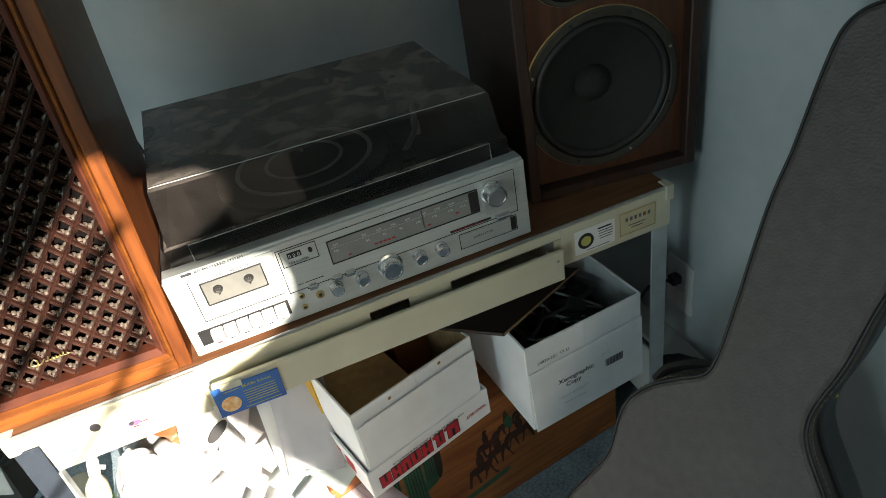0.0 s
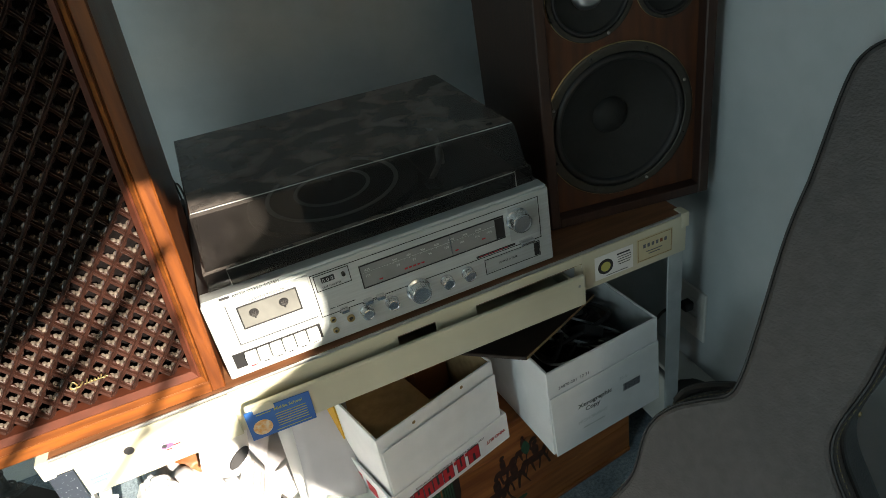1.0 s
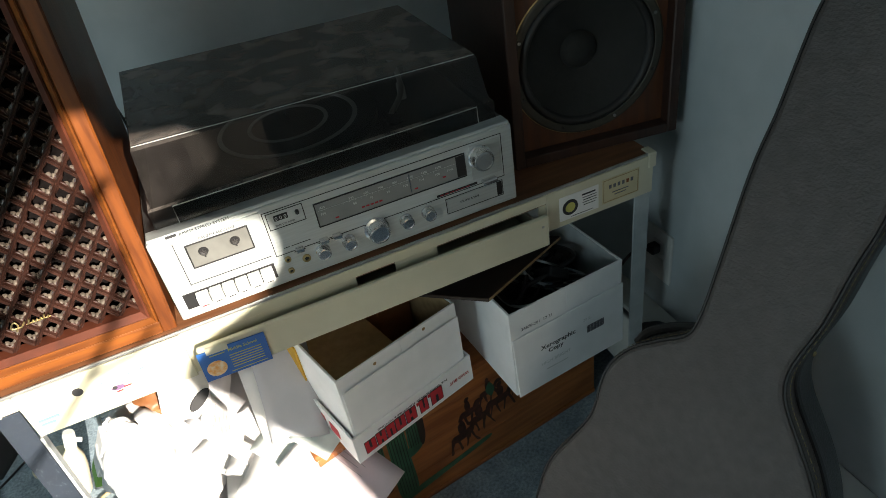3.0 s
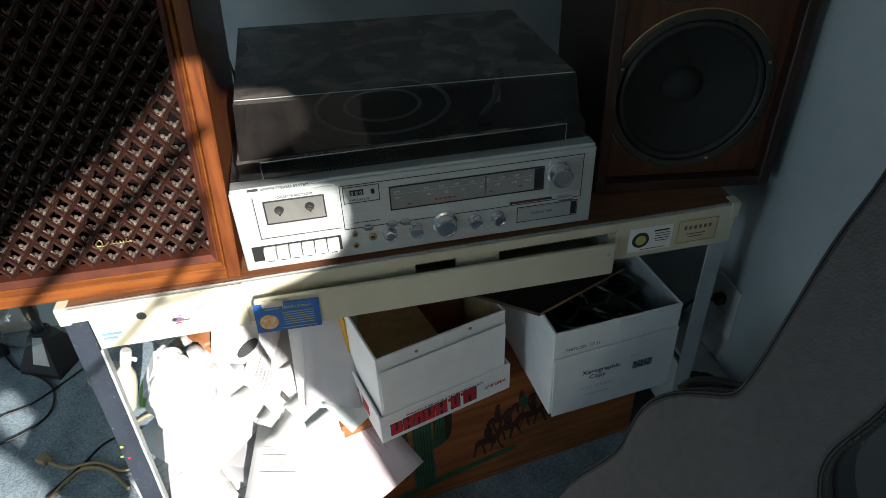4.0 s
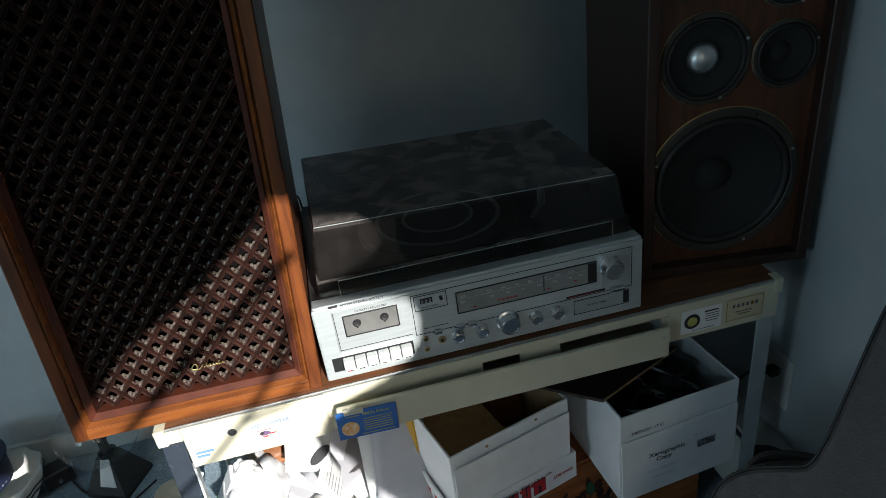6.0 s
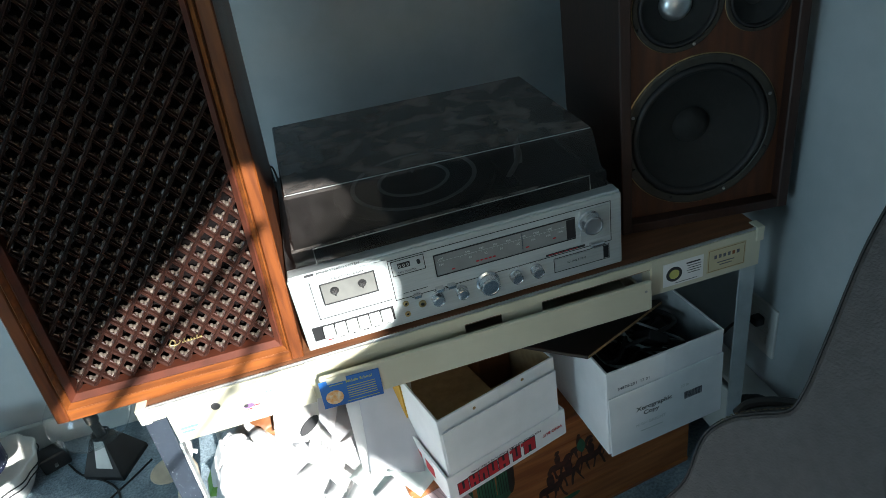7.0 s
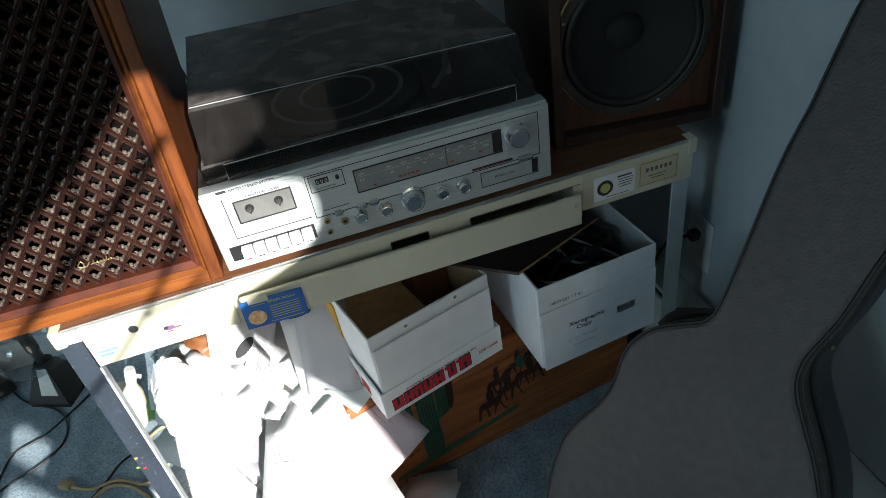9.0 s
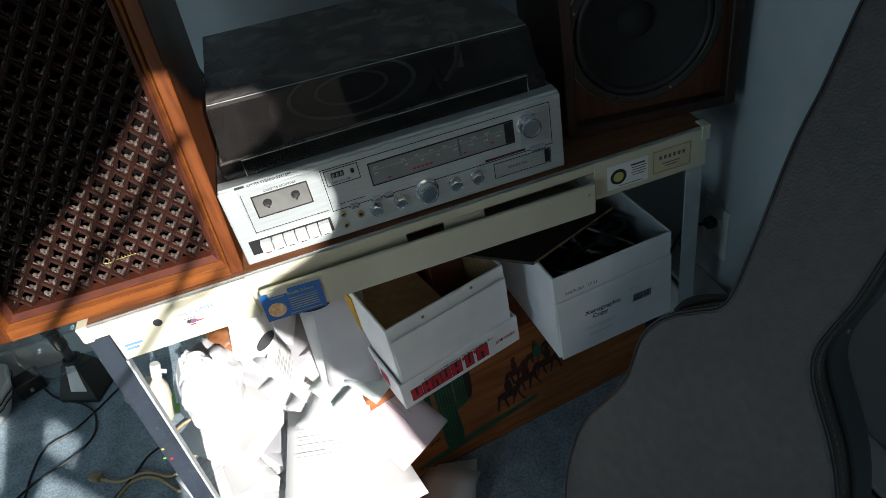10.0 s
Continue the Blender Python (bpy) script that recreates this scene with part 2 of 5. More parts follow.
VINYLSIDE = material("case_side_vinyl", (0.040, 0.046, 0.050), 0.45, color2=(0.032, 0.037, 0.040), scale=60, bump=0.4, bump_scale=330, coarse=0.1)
THREAD = material("stitch_thread", (0.26, 0.21, 0.10), 0.8)
BLUECARD = material("blue_card", (0.016, 0.085, 0.32), 0.4, color2=(0.020, 0.13, 0.42), scale=14, coarse=0.1)
ORANGE = material("orange_print", (0.70, 0.30, 0.06), 0.5, color2=(0.75, 0.6, 0.4), scale=140)
YELLOWINK = material("yellow_ink", (0.48, 0.45, 0.12), 0.5)
TAN = material("tan_sticker", (0.52, 0.46, 0.30), 0.6, color2=(0.48, 0.42, 0.27), scale=30)
WHITEP = material("white_plastic", (0.66, 0.66, 0.64), 0.4, scale=20, coarse=0.05)
CREAMP = material("cream_plastic", (0.62, 0.55, 0.42), 0.45, scale=20, coarse=0.06)
BAG = material("plastic_bag_white", (0.58, 0.58, 0.585), 0.32, color2=(0.46, 0.46, 0.475), scale=30, coarse=0.06)
GREENP = material("green_print", (0.16, 0.36, 0.06), 0.5)
CERAMIC = material("glazed_ceramic", (0.66, 0.66, 0.62), 0.2, color2=(0.6, 0.6, 0.57), scale=16, coarse=0.05)
NAVYP = material("navy_plastic", (0.015, 0.02, 0.05), 0.35)
CORD_T = material("tan_cord", (0.36, 0.27, 0.15), 0.6)
# the globe's dust value is a pale haze in place of its reflections
GLASS = glassy("hazed_glass", (0.93, 0.95, 0.95), 0.02, 1.6, dust=0.12)
LID = glassy("smoked_acrylic", (0.33, 0.32, 0.33), 0.04, 1.45, dust=0.34)


def speckled():
    m = material("speckled_navy_paint", (0.018, 0.026, 0.040), 0.5, color2=(0.012, 0.018, 0.028), scale=20, coarse=0.15)
    nt = m.node_tree
    b = nt.nodes["Principled BSDF"]
    src = b.inputs["Base Color"].links[0].from_socket
    tc = nt.nodes.new("ShaderNodeTexCoord")
    v = nt.nodes.new("ShaderNodeTexNoise")
    v.inputs["Scale"].default_value, v.inputs["Detail"].default_value = 520.0, 2.0
    nt.links.new(tc.outputs["Object"], v.inputs["Vector"])
    r = nt.nodes.new("ShaderNodeMapRange")
    r.inputs[1].default_value, r.inputs[2].default_value = 0.70, 0.73
    nt.links.new(v.outputs[0], r.inputs[0])
    mx = nt.nodes.new("ShaderNodeMix")
    mx.data_type = "RGBA"
    nt.links.new(r.outputs[0], mx.inputs["Factor"])
    nt.links.new(src, mx.inputs["A"])
    mx.inputs["B"].default_value = (0.6, 0.62, 0.62, 1)
    nt.links.new(mx.outputs["Result"], b.inputs["Base Color"])
    return m


NAVYLEG = speckled()


# ---- mesh helpers ----
def thing(name, m, label, category, group="", kind=""):
    ob = new(name)
    ob.empty_display_size = 0.05
    ob.matrix_basis = m
    return tagged(ob, label, category, group, kind)


def part(name, bm, mat, parent=None, label="", smooth=False):
    me = bpy.data.meshes.new(name)
    bmesh.ops.recalc_face_normals(bm, faces=bm.faces)
    bm.to_mesh(me)
    bm.free()
    for p in me.polygons:
        p.use_smooth = smooth
    if mat:
        me.materials.append(mat)
    ob = new(name, me)
    if parent:
        ob.parent = parent
    if label:
        ob["label"] = label
    return ob


def box(x0, x1, y0, y1, z0, z1, bev=0.0, seg=1, bm=None):
    bm = bm or bmesh.new()
    r = bmesh.ops.create_cube(bm, size=1)
    vs = r["verts"]
    bmesh.ops.scale(bm, vec=(x1 - x0, y1 - y0, z1 - z0), verts=vs)
    bmesh.ops.translate(bm, vec=((x0 + x1) / 2, (y0 + y1) / 2, (z0 + z1) / 2), verts=vs)
    if bev:
        es = list({e for v in vs for e in v.link_edges})
        bmesh.ops.bevel(bm, geom=es, offset=bev, segments=seg, affect="EDGES", profile=0.5)
    return bm


def lathe(profile, n=40, m=None, bm=None):
    """Turns (radius, height) pairs about z."""
    bm = bm or bmesh.new()
    rings = []
    for r, z in profile:
        if r < 1e-6:
            rings.append([bm.verts.new((0, 0, z))])
        else:
            rings.append([bm.verts.new((r * math.cos(2 * math.pi * i / n), r * math.sin(2 * math.pi * i / n), z)) for i in range(n)])
    new_v = [v for ring in rings for v in ring]
    for a, b in zip(rings, rings[1:]):
        for i in range(n):
            j = (i + 1) % n
            if len(a) == 1 and len(b) == 1:
                continue
            if len(a) == 1:
                bm.faces.new((a[0], b[i], b[j]))
            elif len(b) == 1:
                bm.faces.new((a[i], a[j], b[0]))
            else:
                bm.faces.new((a[i], a[j], b[j], b[i]))
    if m:
        bmesh.ops.transform(bm, matrix=m, verts=new_v)
    return bm


def at_face(x, y, z):
    return pose(x, y, z, 90, 0, 0)


def prism(outline, z0, z1, bm=None, m=None):
    bm = bm or bmesh.new()
    lo = [bm.verts.new((x, y, z0)) for x, y in outline]
    hi = [bm.verts.new((x, y, z1)) for x, y in outline]
    bm.faces.new(lo[::-1])
    bm.faces.new(hi)
    n = len(outline)
    for i in range(n):
        j = (i + 1) % n
        bm.faces.new((lo[i], lo[j], hi[j], hi[i]))
    if m:
        bmesh.ops.transform(bm, matrix=m, verts=lo + hi)
    return bm


def spline(pts, n=12, closed=False):
    """Catmull-Rom through a few control points."""
    pts = [Vector(p) for p in pts]
    out = []
    k = len(pts)
    for i in range(k if closed else k - 1):
        p1, p2 = pts[i], pts[(i + 1) % k]
        p0 = pts[(i - 1) % k] if closed or i else p1 - (p2 - p1)
        p3 = pts[(i + 2) % k] if closed or i + 2 < k else p2 + (p2 - p1)
        for s in range(n):
            t = s / n
            out.append(0.5 * (2 * p1 + (p2 - p0) * t + (2 * p0 - 5 * p1 + 4 * p2 - p3) * t * t + (3 * p1 - p0 - 3 * p2 + p3) * t ** 3))
    if not closed:
        out.append(pts[-1])
    return out


def tube(pts, r, n=8, closed=False, bm=None):
    bm = bm or bmesh.new()
    pts = [Vector(p) for p in pts]
    rings = []
    k = len(pts)
    for i, p in enumerate(pts):
        a = pts[(i - 1) % k] if closed or i else p
        b = pts[(i + 1) % k] if closed or i + 1 < k else p
        d = (b - a).normalized()
        u = d.cross(Vector((0.13, 0.21, 0.97)))
        if u.length < 0.05:
            u = d.cross(Vector((1, 0, 0)))
        u.normalize()
        v = d.cross(u)
        rings.append([bm.verts.new(p + r * (math.cos(2 * math.pi * j / n) * u + math.sin(2 * math.pi * j / n) * v)) for j in range(n)])
    for i in range(k if closed else k - 1):
        a, b = rings[i], rings[(i + 1) % k]
        for j in range(n):
            bm.faces.new((a[j], a[(j + 1) % n], b[(j + 1) % n], b[j]))
    if not closed:
        bm.faces.new(rings[0][::-1])
        bm.faces.new(rings[-1])
    return bm


def rect_frame(x0, x1, z0, z1, w, y0, y1, bev=0.001):
    """Four mitred-looking bars round an opening, in an xz plane."""
    bm = bmesh.new()
    box(x0, x0 + w, y0, y1, z0, z1, bev, 1, bm)
    box(x1 - w, x1, y0, y1, z0, z1, bev, 1, bm)
    box(x0 + w, x1 - w, y0, y1, z0, z0 + w, bev, 1, bm)
    box(x0 + w, x1 - w, y0, y1, z1 - w, z1, bev, 1, bm)
    return bm


def lettering(name, text, size, mat, parent, m, align="LEFT", squeeze=1.0, bold=0.0):
    cu = bpy.data.curves.new(name, "FONT")
    cu.body, cu.size, cu.align_x, cu.extrude = text, size, align, 0.00015
    cu.resolution_u, cu.offset = 2, bold
    tmp = bpy.data.objects.new(name, cu)
    scene.collection.objects.link(tmp)
    bpy.context.view_layer.update()
    me = bpy.data.meshes.new_from_object(tmp.evaluated_get(bpy.context.evaluated_depsgraph_get()))
    bpy.data.objects.remove(tmp)
    me.materials.clear()
    me.materials.append(mat)
    ob = new(name, me)
    ob.parent = parent
    ob.matrix_basis = m @ Matrix.Diagonal((squeeze, 1, 1, 1))
    return ob


def bars(parent, name, mat, rows, y, thick=0.0004):
    """Unreadable print: one bar for each (x0, x1, z0, z1)."""
    bm = bmesh.new()
    for x0, x1, z0, z1 in rows:
        box(x0, x1, y - thick, y, z0, z1, 0, 1, bm)
    return part(name, bm, mat, parent)


def holed_panel(outer, holes, y0, y1):
    """An upright panel in an xz plane with real holes through it."""
    bm = bmesh.new()
    edges = []
    for loop in [outer] + holes:
        vs = [bm.verts.new((x, y0, z)) for x, z in loop]
        edges += [bm.edges.new((a, b)) for a, b in zip(vs, vs[1:] + vs[:1])]
    bmesh.ops.triangle_fill(bm, edges=edges, use_beauty=True, use_dissolve=False)
    r = bmesh.ops.extrude_face_region(bm, geom=bm.faces[:])
    bmesh.ops.translate(bm, vec=(0, y1 - y0, 0), verts=[v for v in r["geom"] if isinstance(v, bmesh.types.BMVert)])
    return bm


def circle(x, z, r, n=48):
    return [(x + r * math.cos(2 * math.pi * i / n), z + r * math.sin(2 * math.pi * i / n)) for i in range(n)]


# ---- room ----
def structure(name, bm, mat, label, category):
    return tagged(part(name, bm, mat), label, category, kind="structure")


bm = bmesh.new()
bmesh.ops.create_grid(bm, x_segments=60, y_segments=60, size=0.5)
bmesh.ops.scale(bm, vec=(XR - XL + 0.3, YB - YF + 0.3, 1), verts=bm.verts)
bmesh.ops.translate(bm, vec=((XR + XL) / 2, (YB + YF) / 2, 0), verts=bm.verts)
structure("floor", bm, CARPET, "blue-grey short-pile carpet, worn and a little dusty", "carpet")
structure("ceiling", box(XL - .15, XR + .15, YF - .15, YB + .15, ZC, ZC + 0.1), CEILING, "plain off-white painted ceiling", "ceiling")
structure("wall_north", box(XL - .15, XR + .15, YB, YB + 0.12, 0, ZC), WALL, "pale blue-grey painted plaster wall", "wall")
structure("wall_west", box(XL - .15, XL, YF, YB, 0, ZC), WALL, "pale blue-grey painted plaster wall", "wall")
structure("wall_east", box(XR, XR + .15, YF, YB, 0, ZC), WALL, "pale blue-grey painted plaster wall", "wall")
# unseen wall; its odd openings only mask the sun into patches
structure("wall_south", holed_panel([(XL - .15, 0), (XR + .15, 0), (XR + .15, ZC), (XL - .15, ZC)], [OPEN_A, OPEN_B, OPEN_C, OPEN_D, OPEN_E], YF - .03, YF), WALL, "unseen pale blue-grey wall with openings cut to shape the sun patches", "wall")
structure("baseboard", box(XL, XR, YB - 0.016, YB, 0, 0.085, 0.003), TRIM, "pale painted baseboard along the wall", "baseboard")
# unseen dark sheet, added so the lid mirrors no bright horizon
structure("ground", box(-60, 60, -70, 60, -.12, -.02), DARKGROUND, "unseen dark ground outside, added to dim the lid's reflection", "ground")
# bare twigs outside the opening, whose shadows fall on the speaker
twigs = thing("bare_shrub", pose(-SX, YF - .12, -SZ), "bare thin shrub standing just outside the window", "shrub")
for r, pts in ((.005, [(-.36, 0, .48), (-.20, 0, .60), (-.112, 0, .681), (-.04, 0, .76), (.0, 0, .84)]), (.004, [(-.112, 0, .681), (-.08, 0, .69), (-.04, 0, .70), (-.01, 0, .725)]), (.007, [(-.40, 0, .56), (-.30, 0, .675), (-.18, 0, .775), (-.06, 0, .865), (.02, 0, .93)]), (.004, [(-.18, 0, .775), (-.12, 0, .86), (-.09, 0, .93)])):
    part("twig", tube(spline(pts, 8), r, 8), BURNT, twigs)
part("trunk", tube(spline([(-.46, 0, SZ), (-.45, 0, -.1), (-.44, 0, .3), (-.36, 0, .48), (-.40, 0, .56)], 6), .009, 10), BURNT, twigs)

heater = thing("baseboard_heater", pose(XR, 0, 0), "pale enamelled baseboard heater along the wall", "heater")
part("heater_top", box(-.062, -.001, -1.05, YB - .02, 0.222, 0.232, 0.003), TRIM, heater)
part("heater_front", box(-.060, -.052, -1.05, YB - .02, 0.045, 0.200, 0.002), TRIM, heater)
part("heater_fins", box(-.050, -.004, -1.04, YB - .03, 0.06, 0.17), STEEL, heater)
for y in (-1.05, -.35, .4, YB - .03):
    part("heater_bracket", box(-.058, -.001, y, y + .01, 0.0, 0.222), TRIM, heater)

outlet = thing("wall_outlet", pose(XR, 0.073, 0.362), "white duplex outlet with a black plug in it", "outlet")
part("cover_plate", box(-.006, 0, -.036, .036, -.058, .058, 0.002, 2), WHITEP, outlet)
for z in (.02, -.02):
    part("socket", box(-.008, -.005, -.016, .016, z - .014, z + .014, 0.002), WHITEP, outlet)
plug = part("plug", box(-.028, -.008, -.010, .010, .010, .030, 0.004, 2), BLACK, outlet, "black power plug")
part("plug_cord", tube(spline([(-.03, .005, .018), (-.045, .03, .0), (-.04, .07, -.06), (-.03, .12, -.14), (-.03, .2, -.17)], 8), .0032), BLACK, outlet)


# ---- table ----
H = 0.66
table = thing("table", pose(0, 0, 0), "old low metal table with wood laminate top and cream rail", "table")
TX0, TX1, TY0, TY1 = -0.248, 0.729, -0.017, 0.56
part("tabletop", box(TX0 + .003, TX1 - .003, TY0 + .004, TY1, H - .026, H - .001, .002), TOPWOOD, table, "brown wood laminate top")
part("edge_strip", box(TX0, TX1, TY0, TY0 + .004, H - .0045, H, .001), STEEL, table, "thin steel edging")
part("rail_corner", box(TX0 + .002, TX0 + .0335, TY0 - .001, TY0 + .003, .634, H - .0045, .001), CREAM, table)
end_l = part("rail_left", box(TX0 + .034, -.012, TY0 - .001, TY0 + .003, .582, H - .0045, .001), CREAM, table, "cream enamelled rail with stickers")
part("rail_right", box(.532, TX1 - .004, TY0 - .001, TY0 + .003, .588, H - .0045, .001), CREAM, table)
part("rail_top", box(-.012, .532, TY0 - .001, TY0 + .003, .640, H - .0045, .001), CREAM, table)
bm = bmesh.new()
for a, b in ((-.012, .228), (.287, .352), (.520, .532)):
    box(a, b, TY0 + .003, TY0 + .006, .585, .641, 0, 1, bm)
box(-.012, .532, TY0 + .0032, TY0 + .0062, .585, .612, 0, 1, bm)
part("inner_rail", bm, CREAM, table)
part("end_cap", box(TX0 - .0015, TX0 + .014, TY0 - .0025, TY0 + .02, H - .028, H + .0005, .002, 2), CREAM, table)
part("end_cap", box(TX1 - .014, TX1 + .0005, TY0 - .0025, TY0 + .02, H - .026, H + .0005, .002, 2), CREAM, table)
part("side_rail", box(TX0 + .002, TX0 + .006, TY0 + .02, TY1, .585, H - .026), CREAM, table)
part("side_rail", box(TX1 - .006, TX1 - .002, TY0 + .02, TY1, .585, H - .026), CREAM, table)
part("back_rail", box(TX0 + .01, TX1 - .01, TY1 - .006, TY1, .585, H - .026), CREAM, table)


def angle_leg(x, y, sx, sy, mat, top):
    bm = bmesh.new()
    box(min(x, x + sx * .030), max(x, x + sx * .030), min(y, y + sy * .003), max(y, y + sy * .003), 0, top, .0008, 1, bm)
    box(min(x, x + sx * .003), max(x, x + sx * .003), min(y + sy * .003, y + sy * .03), max(y + sy * .003, y + sy * .03), 0, top, .0008, 1, bm)
    return part("leg", bm, mat, table, "speckled dark navy leg" if mat is NAVYLEG else "pale grey angle-iron leg")


leg_l = angle_leg(TX0 + .003, TY0 - .001, 1, 1, NAVYLEG, .6335)
leg_l.matrix_basis = pose(-.243, 0, .634, 0, 1.9, 0) @ pose(.243, 0, -.634)
angle_leg(TX1 - .004, TY0 + .004, -1, 1, LEGGREY, .634)
angle_leg(TX0 + .005, TY1 - .006, 1, -1, NAVYLEG, .634)
angle_leg(TX1 - .004, TY1 - .006, -1, -1, LEGGREY, .634)
part("leg_flange", box(TX0 + .0335, TX0 + .0370, TY0 - .0005, TY0 + .012, .004, .580), LEGGREY, leg_l, "pale inner edge of the leg")
# stickers worn onto the left leg
for dx, z, mat in ((.012, .378, YELLOWINK), (.016, .350, REDINK), (.007, .356, GREENP)):
    part("leg_sticker", box(TX0 - .008 + dx, TX0 - .003 + dx, TY0 - .0020, TY0 - .0011, z, z + .0045, .0003), mat, leg_l)

for ob in table.children:
    if ob.name.split(".")[0] in ("tabletop", "edge_strip", "rail_right", "rail_top", "end_cap"):
        ob.data.transform(Matrix(((1, 0, 0, 0), (0, 1, 0, 0), (.006, 0, 1, .0015), (0, 0, 0, 1))))

drawer = thing("drawer", pose(0, 0, 0), "long shallow cream metal drawer, slightly pulled out", "drawer")
part("drawer_front", box(.002, .523, -.038, -.030, .584, .638, .0015), CREAM, drawer)
part("drawer_tray", box(.012, .513, -.030, .34, .590, .594), CREAM, drawer)
for a in (.012, .509):
    part("drawer_side", box(a, a + .004, -.030, .34, .594, .622), CREAM, drawer)
for x in (.513,):
    part("screw", lathe([(0, .001), (.002, .0006), (.0024, 0)], 10, at_face(x, -.038, .622)), STEEL, drawer)
magnet = thing("school_magnet", pose(-.022, -.0395, 0.012, 0, 2, 0), "blue printed card magnet hanging on the drawer front", "card")
part("card", box(0, .088, -.0012, 0, .572, .622, .0003), BLUECARD, magnet)
part("tape", box(.012, .040, -.0018, -.0012, .616, .627), CREAM, magnet)
part("picture", lathe([(0, .0006), (.012, .0005), (.013, 0)], 20, at_face(.018, -.0012, .590)), ORANGE, magnet)
bars(magnet, "print", YELLOWINK, [(.038, .080, .6035 - i * .0042, .6046 - i * .0042) for i in range(6)] + [(.034, .082, .5762, .5771), (.014, .034, .6118, .6130)], -.0013)
lettering("school_text", "Middle School", .0068, YELLOWINK, magnet, pose(.038, -.0016, .6112, 90, 0, 0), bold=.0001)

# stickers along the rail
dojo = thing("round_logo_sticker", pose(.553, TY0 - .0012, .603), "white sticker with a round black and yellow emblem", "sticker")
part("backing", box(0, .070, -.0004, 0, 0, .043), PAPER, dojo)
part("emblem", lathe([(0, .0008), (.0135, .0007), (.0137, 0)], 28, at_face(.019, -.0004, .021)), INK, dojo)
part("emblem_centre", lathe([(0, .0006), (.0075, .0005), (.0088, 0)], 24, at_face(.019, -.0011, .021)), YELLOWINK, dojo)
bars(dojo, "print", INK, [(.040, .064, .0335, .0360), (.041, .066, .0290, .0300), (.042, .066, .0245, .0255), (.041, .066, .020, .021), (.043, .064, .0155, .0165), (.020, .060, .003, .0038)], -.0005)
pz = thing("tan_sticker", pose(.630, TY0 - .0012, .605), "tan rectangular sticker with a dark name band", "sticker")
part("backing", box(0, .068, -.0004, 0, 0, .044), TAN, pz)
bars(pz, "border", KRAFT, [(.002, .066, .0412, .042), (.002, .066, .002, .0028), (.002, .0028, .0028, .0412), (.0652, .066, .0028, .0412)], -.0005)
bars(pz, "print", GREYINK, [(.012 + i * .008, .0165 + i * .008, .025, .0315) for i in range(6) if i != 4] + [(.018, .048, .016, .0175), (.022, .044, .011, .0125)], -.0005)
bars(pz, "red_mark", RUST, [(.044, .0485, .025, .0315)], -.0005)
copter = thing("helicopter_sticker", pose(-.145, TY0 - .0012, .600), "faded toy helicopter sticker with its name", "sticker")
part("body", lathe([(0, .0005), (.0062, .0004), (.0065, 0)], 18, at_face(0, 0, 0)), FADEDINK, copter).matrix_basis = pose(.040, 0, .013) @ Matrix.Diagonal((1.25, 1, .62, 1))
part("cockpit", lathe([(0, .0005), (.0028, .0004), (.003, 0)], 12, at_face(.0365, -.0005, .0145)), INK, copter)
bars(copter, "rotor", FADEDINK, [(.030, .050, .0192, .0200)], 0)
bars(copter, "tail", REDINK, [(.046, .056, .010, .012), (.036, .044, .006, .008)], 0)
lettering("name", "HELICOPTER", .0095, BLUEINK, copter, pose(.025, -.0006, .026, 90, 0, 0))
for x, z, w in ((-.205, .605, .025), (-.205, .598, .018)):
    bars(copter, "print", BLUEINK, [(x + .145, x + .145 + w, z - .6, z - .596)], -.0003)
hole = part("bolt_hole", lathe([(0, .0006), (.0055, .0006), (.0066, 0)], 20, at_face(-.148, TY0 - .001, .629)), INK, end_l)


# ---- lattice speaker on the table ----
def lattice_bar(length, w, h, pitch):
    """A grooved bar with a scalloped foot, lying along x."""
    bm = bmesh.new()
    n = max(6, int(length / pitch * 12))
    rows = []
    for i in range(n + 1):
        x = length * i / n
        ww = w * (0.75 + 0.55 * abs(math.sin(math.pi * i / 4.0)))
        rows.append([bm.verts.new(p) for p in ((x, 0, -ww), (x, -h * .35, -ww), (x, -h * .45, -w * .8), (x, -h, -w * .55), (x, -h * .70, 0), (x, -h, w * .55), (x, -h * .45, w * .8), (x, -h * .35, ww), (x, 0, ww))])
    k = len(rows[0])
    for a, b in zip(rows, rows[1:]):
        for j in range(k):
            bm.faces.new((a[j], b[j], b[(j + 1) % k], a[(j + 1) % k]))
    bm.faces.new(rows[0])
    bm.faces.new(rows[-1][::-1])
    return bm


SPW, SPH, SPD = 0.342, 0.63, 0.30
spk = thing("lattice_speaker", pose(-.352, -.006, H + .0045, 0, .8, 0), "walnut loudspeaker with a carved diagonal lattice grille", "speaker")
part("cabinet_side", box(0, .018, 0, SPD, 0, SPH, .002), WALNUT, spk)
part("cabinet_side", box(SPW - .018, SPW, 0, SPD, 0, SPH, .002), WALNUT, spk)
part("cabinet_bottom", box(.018, SPW - .018, .0005, SPD, 0.0005, .018, .001), WALNUT_H, spk)
part("cabinet_top", box(.018, SPW - .018, .0005, SPD, SPH - .018, SPH - .0005, .001), WALNUT_H, spk)
part("cabinet_back", box(.018, SPW - .018, SPD - .015, SPD - .002, .018, SPH - .018), DARKWOOD, spk)


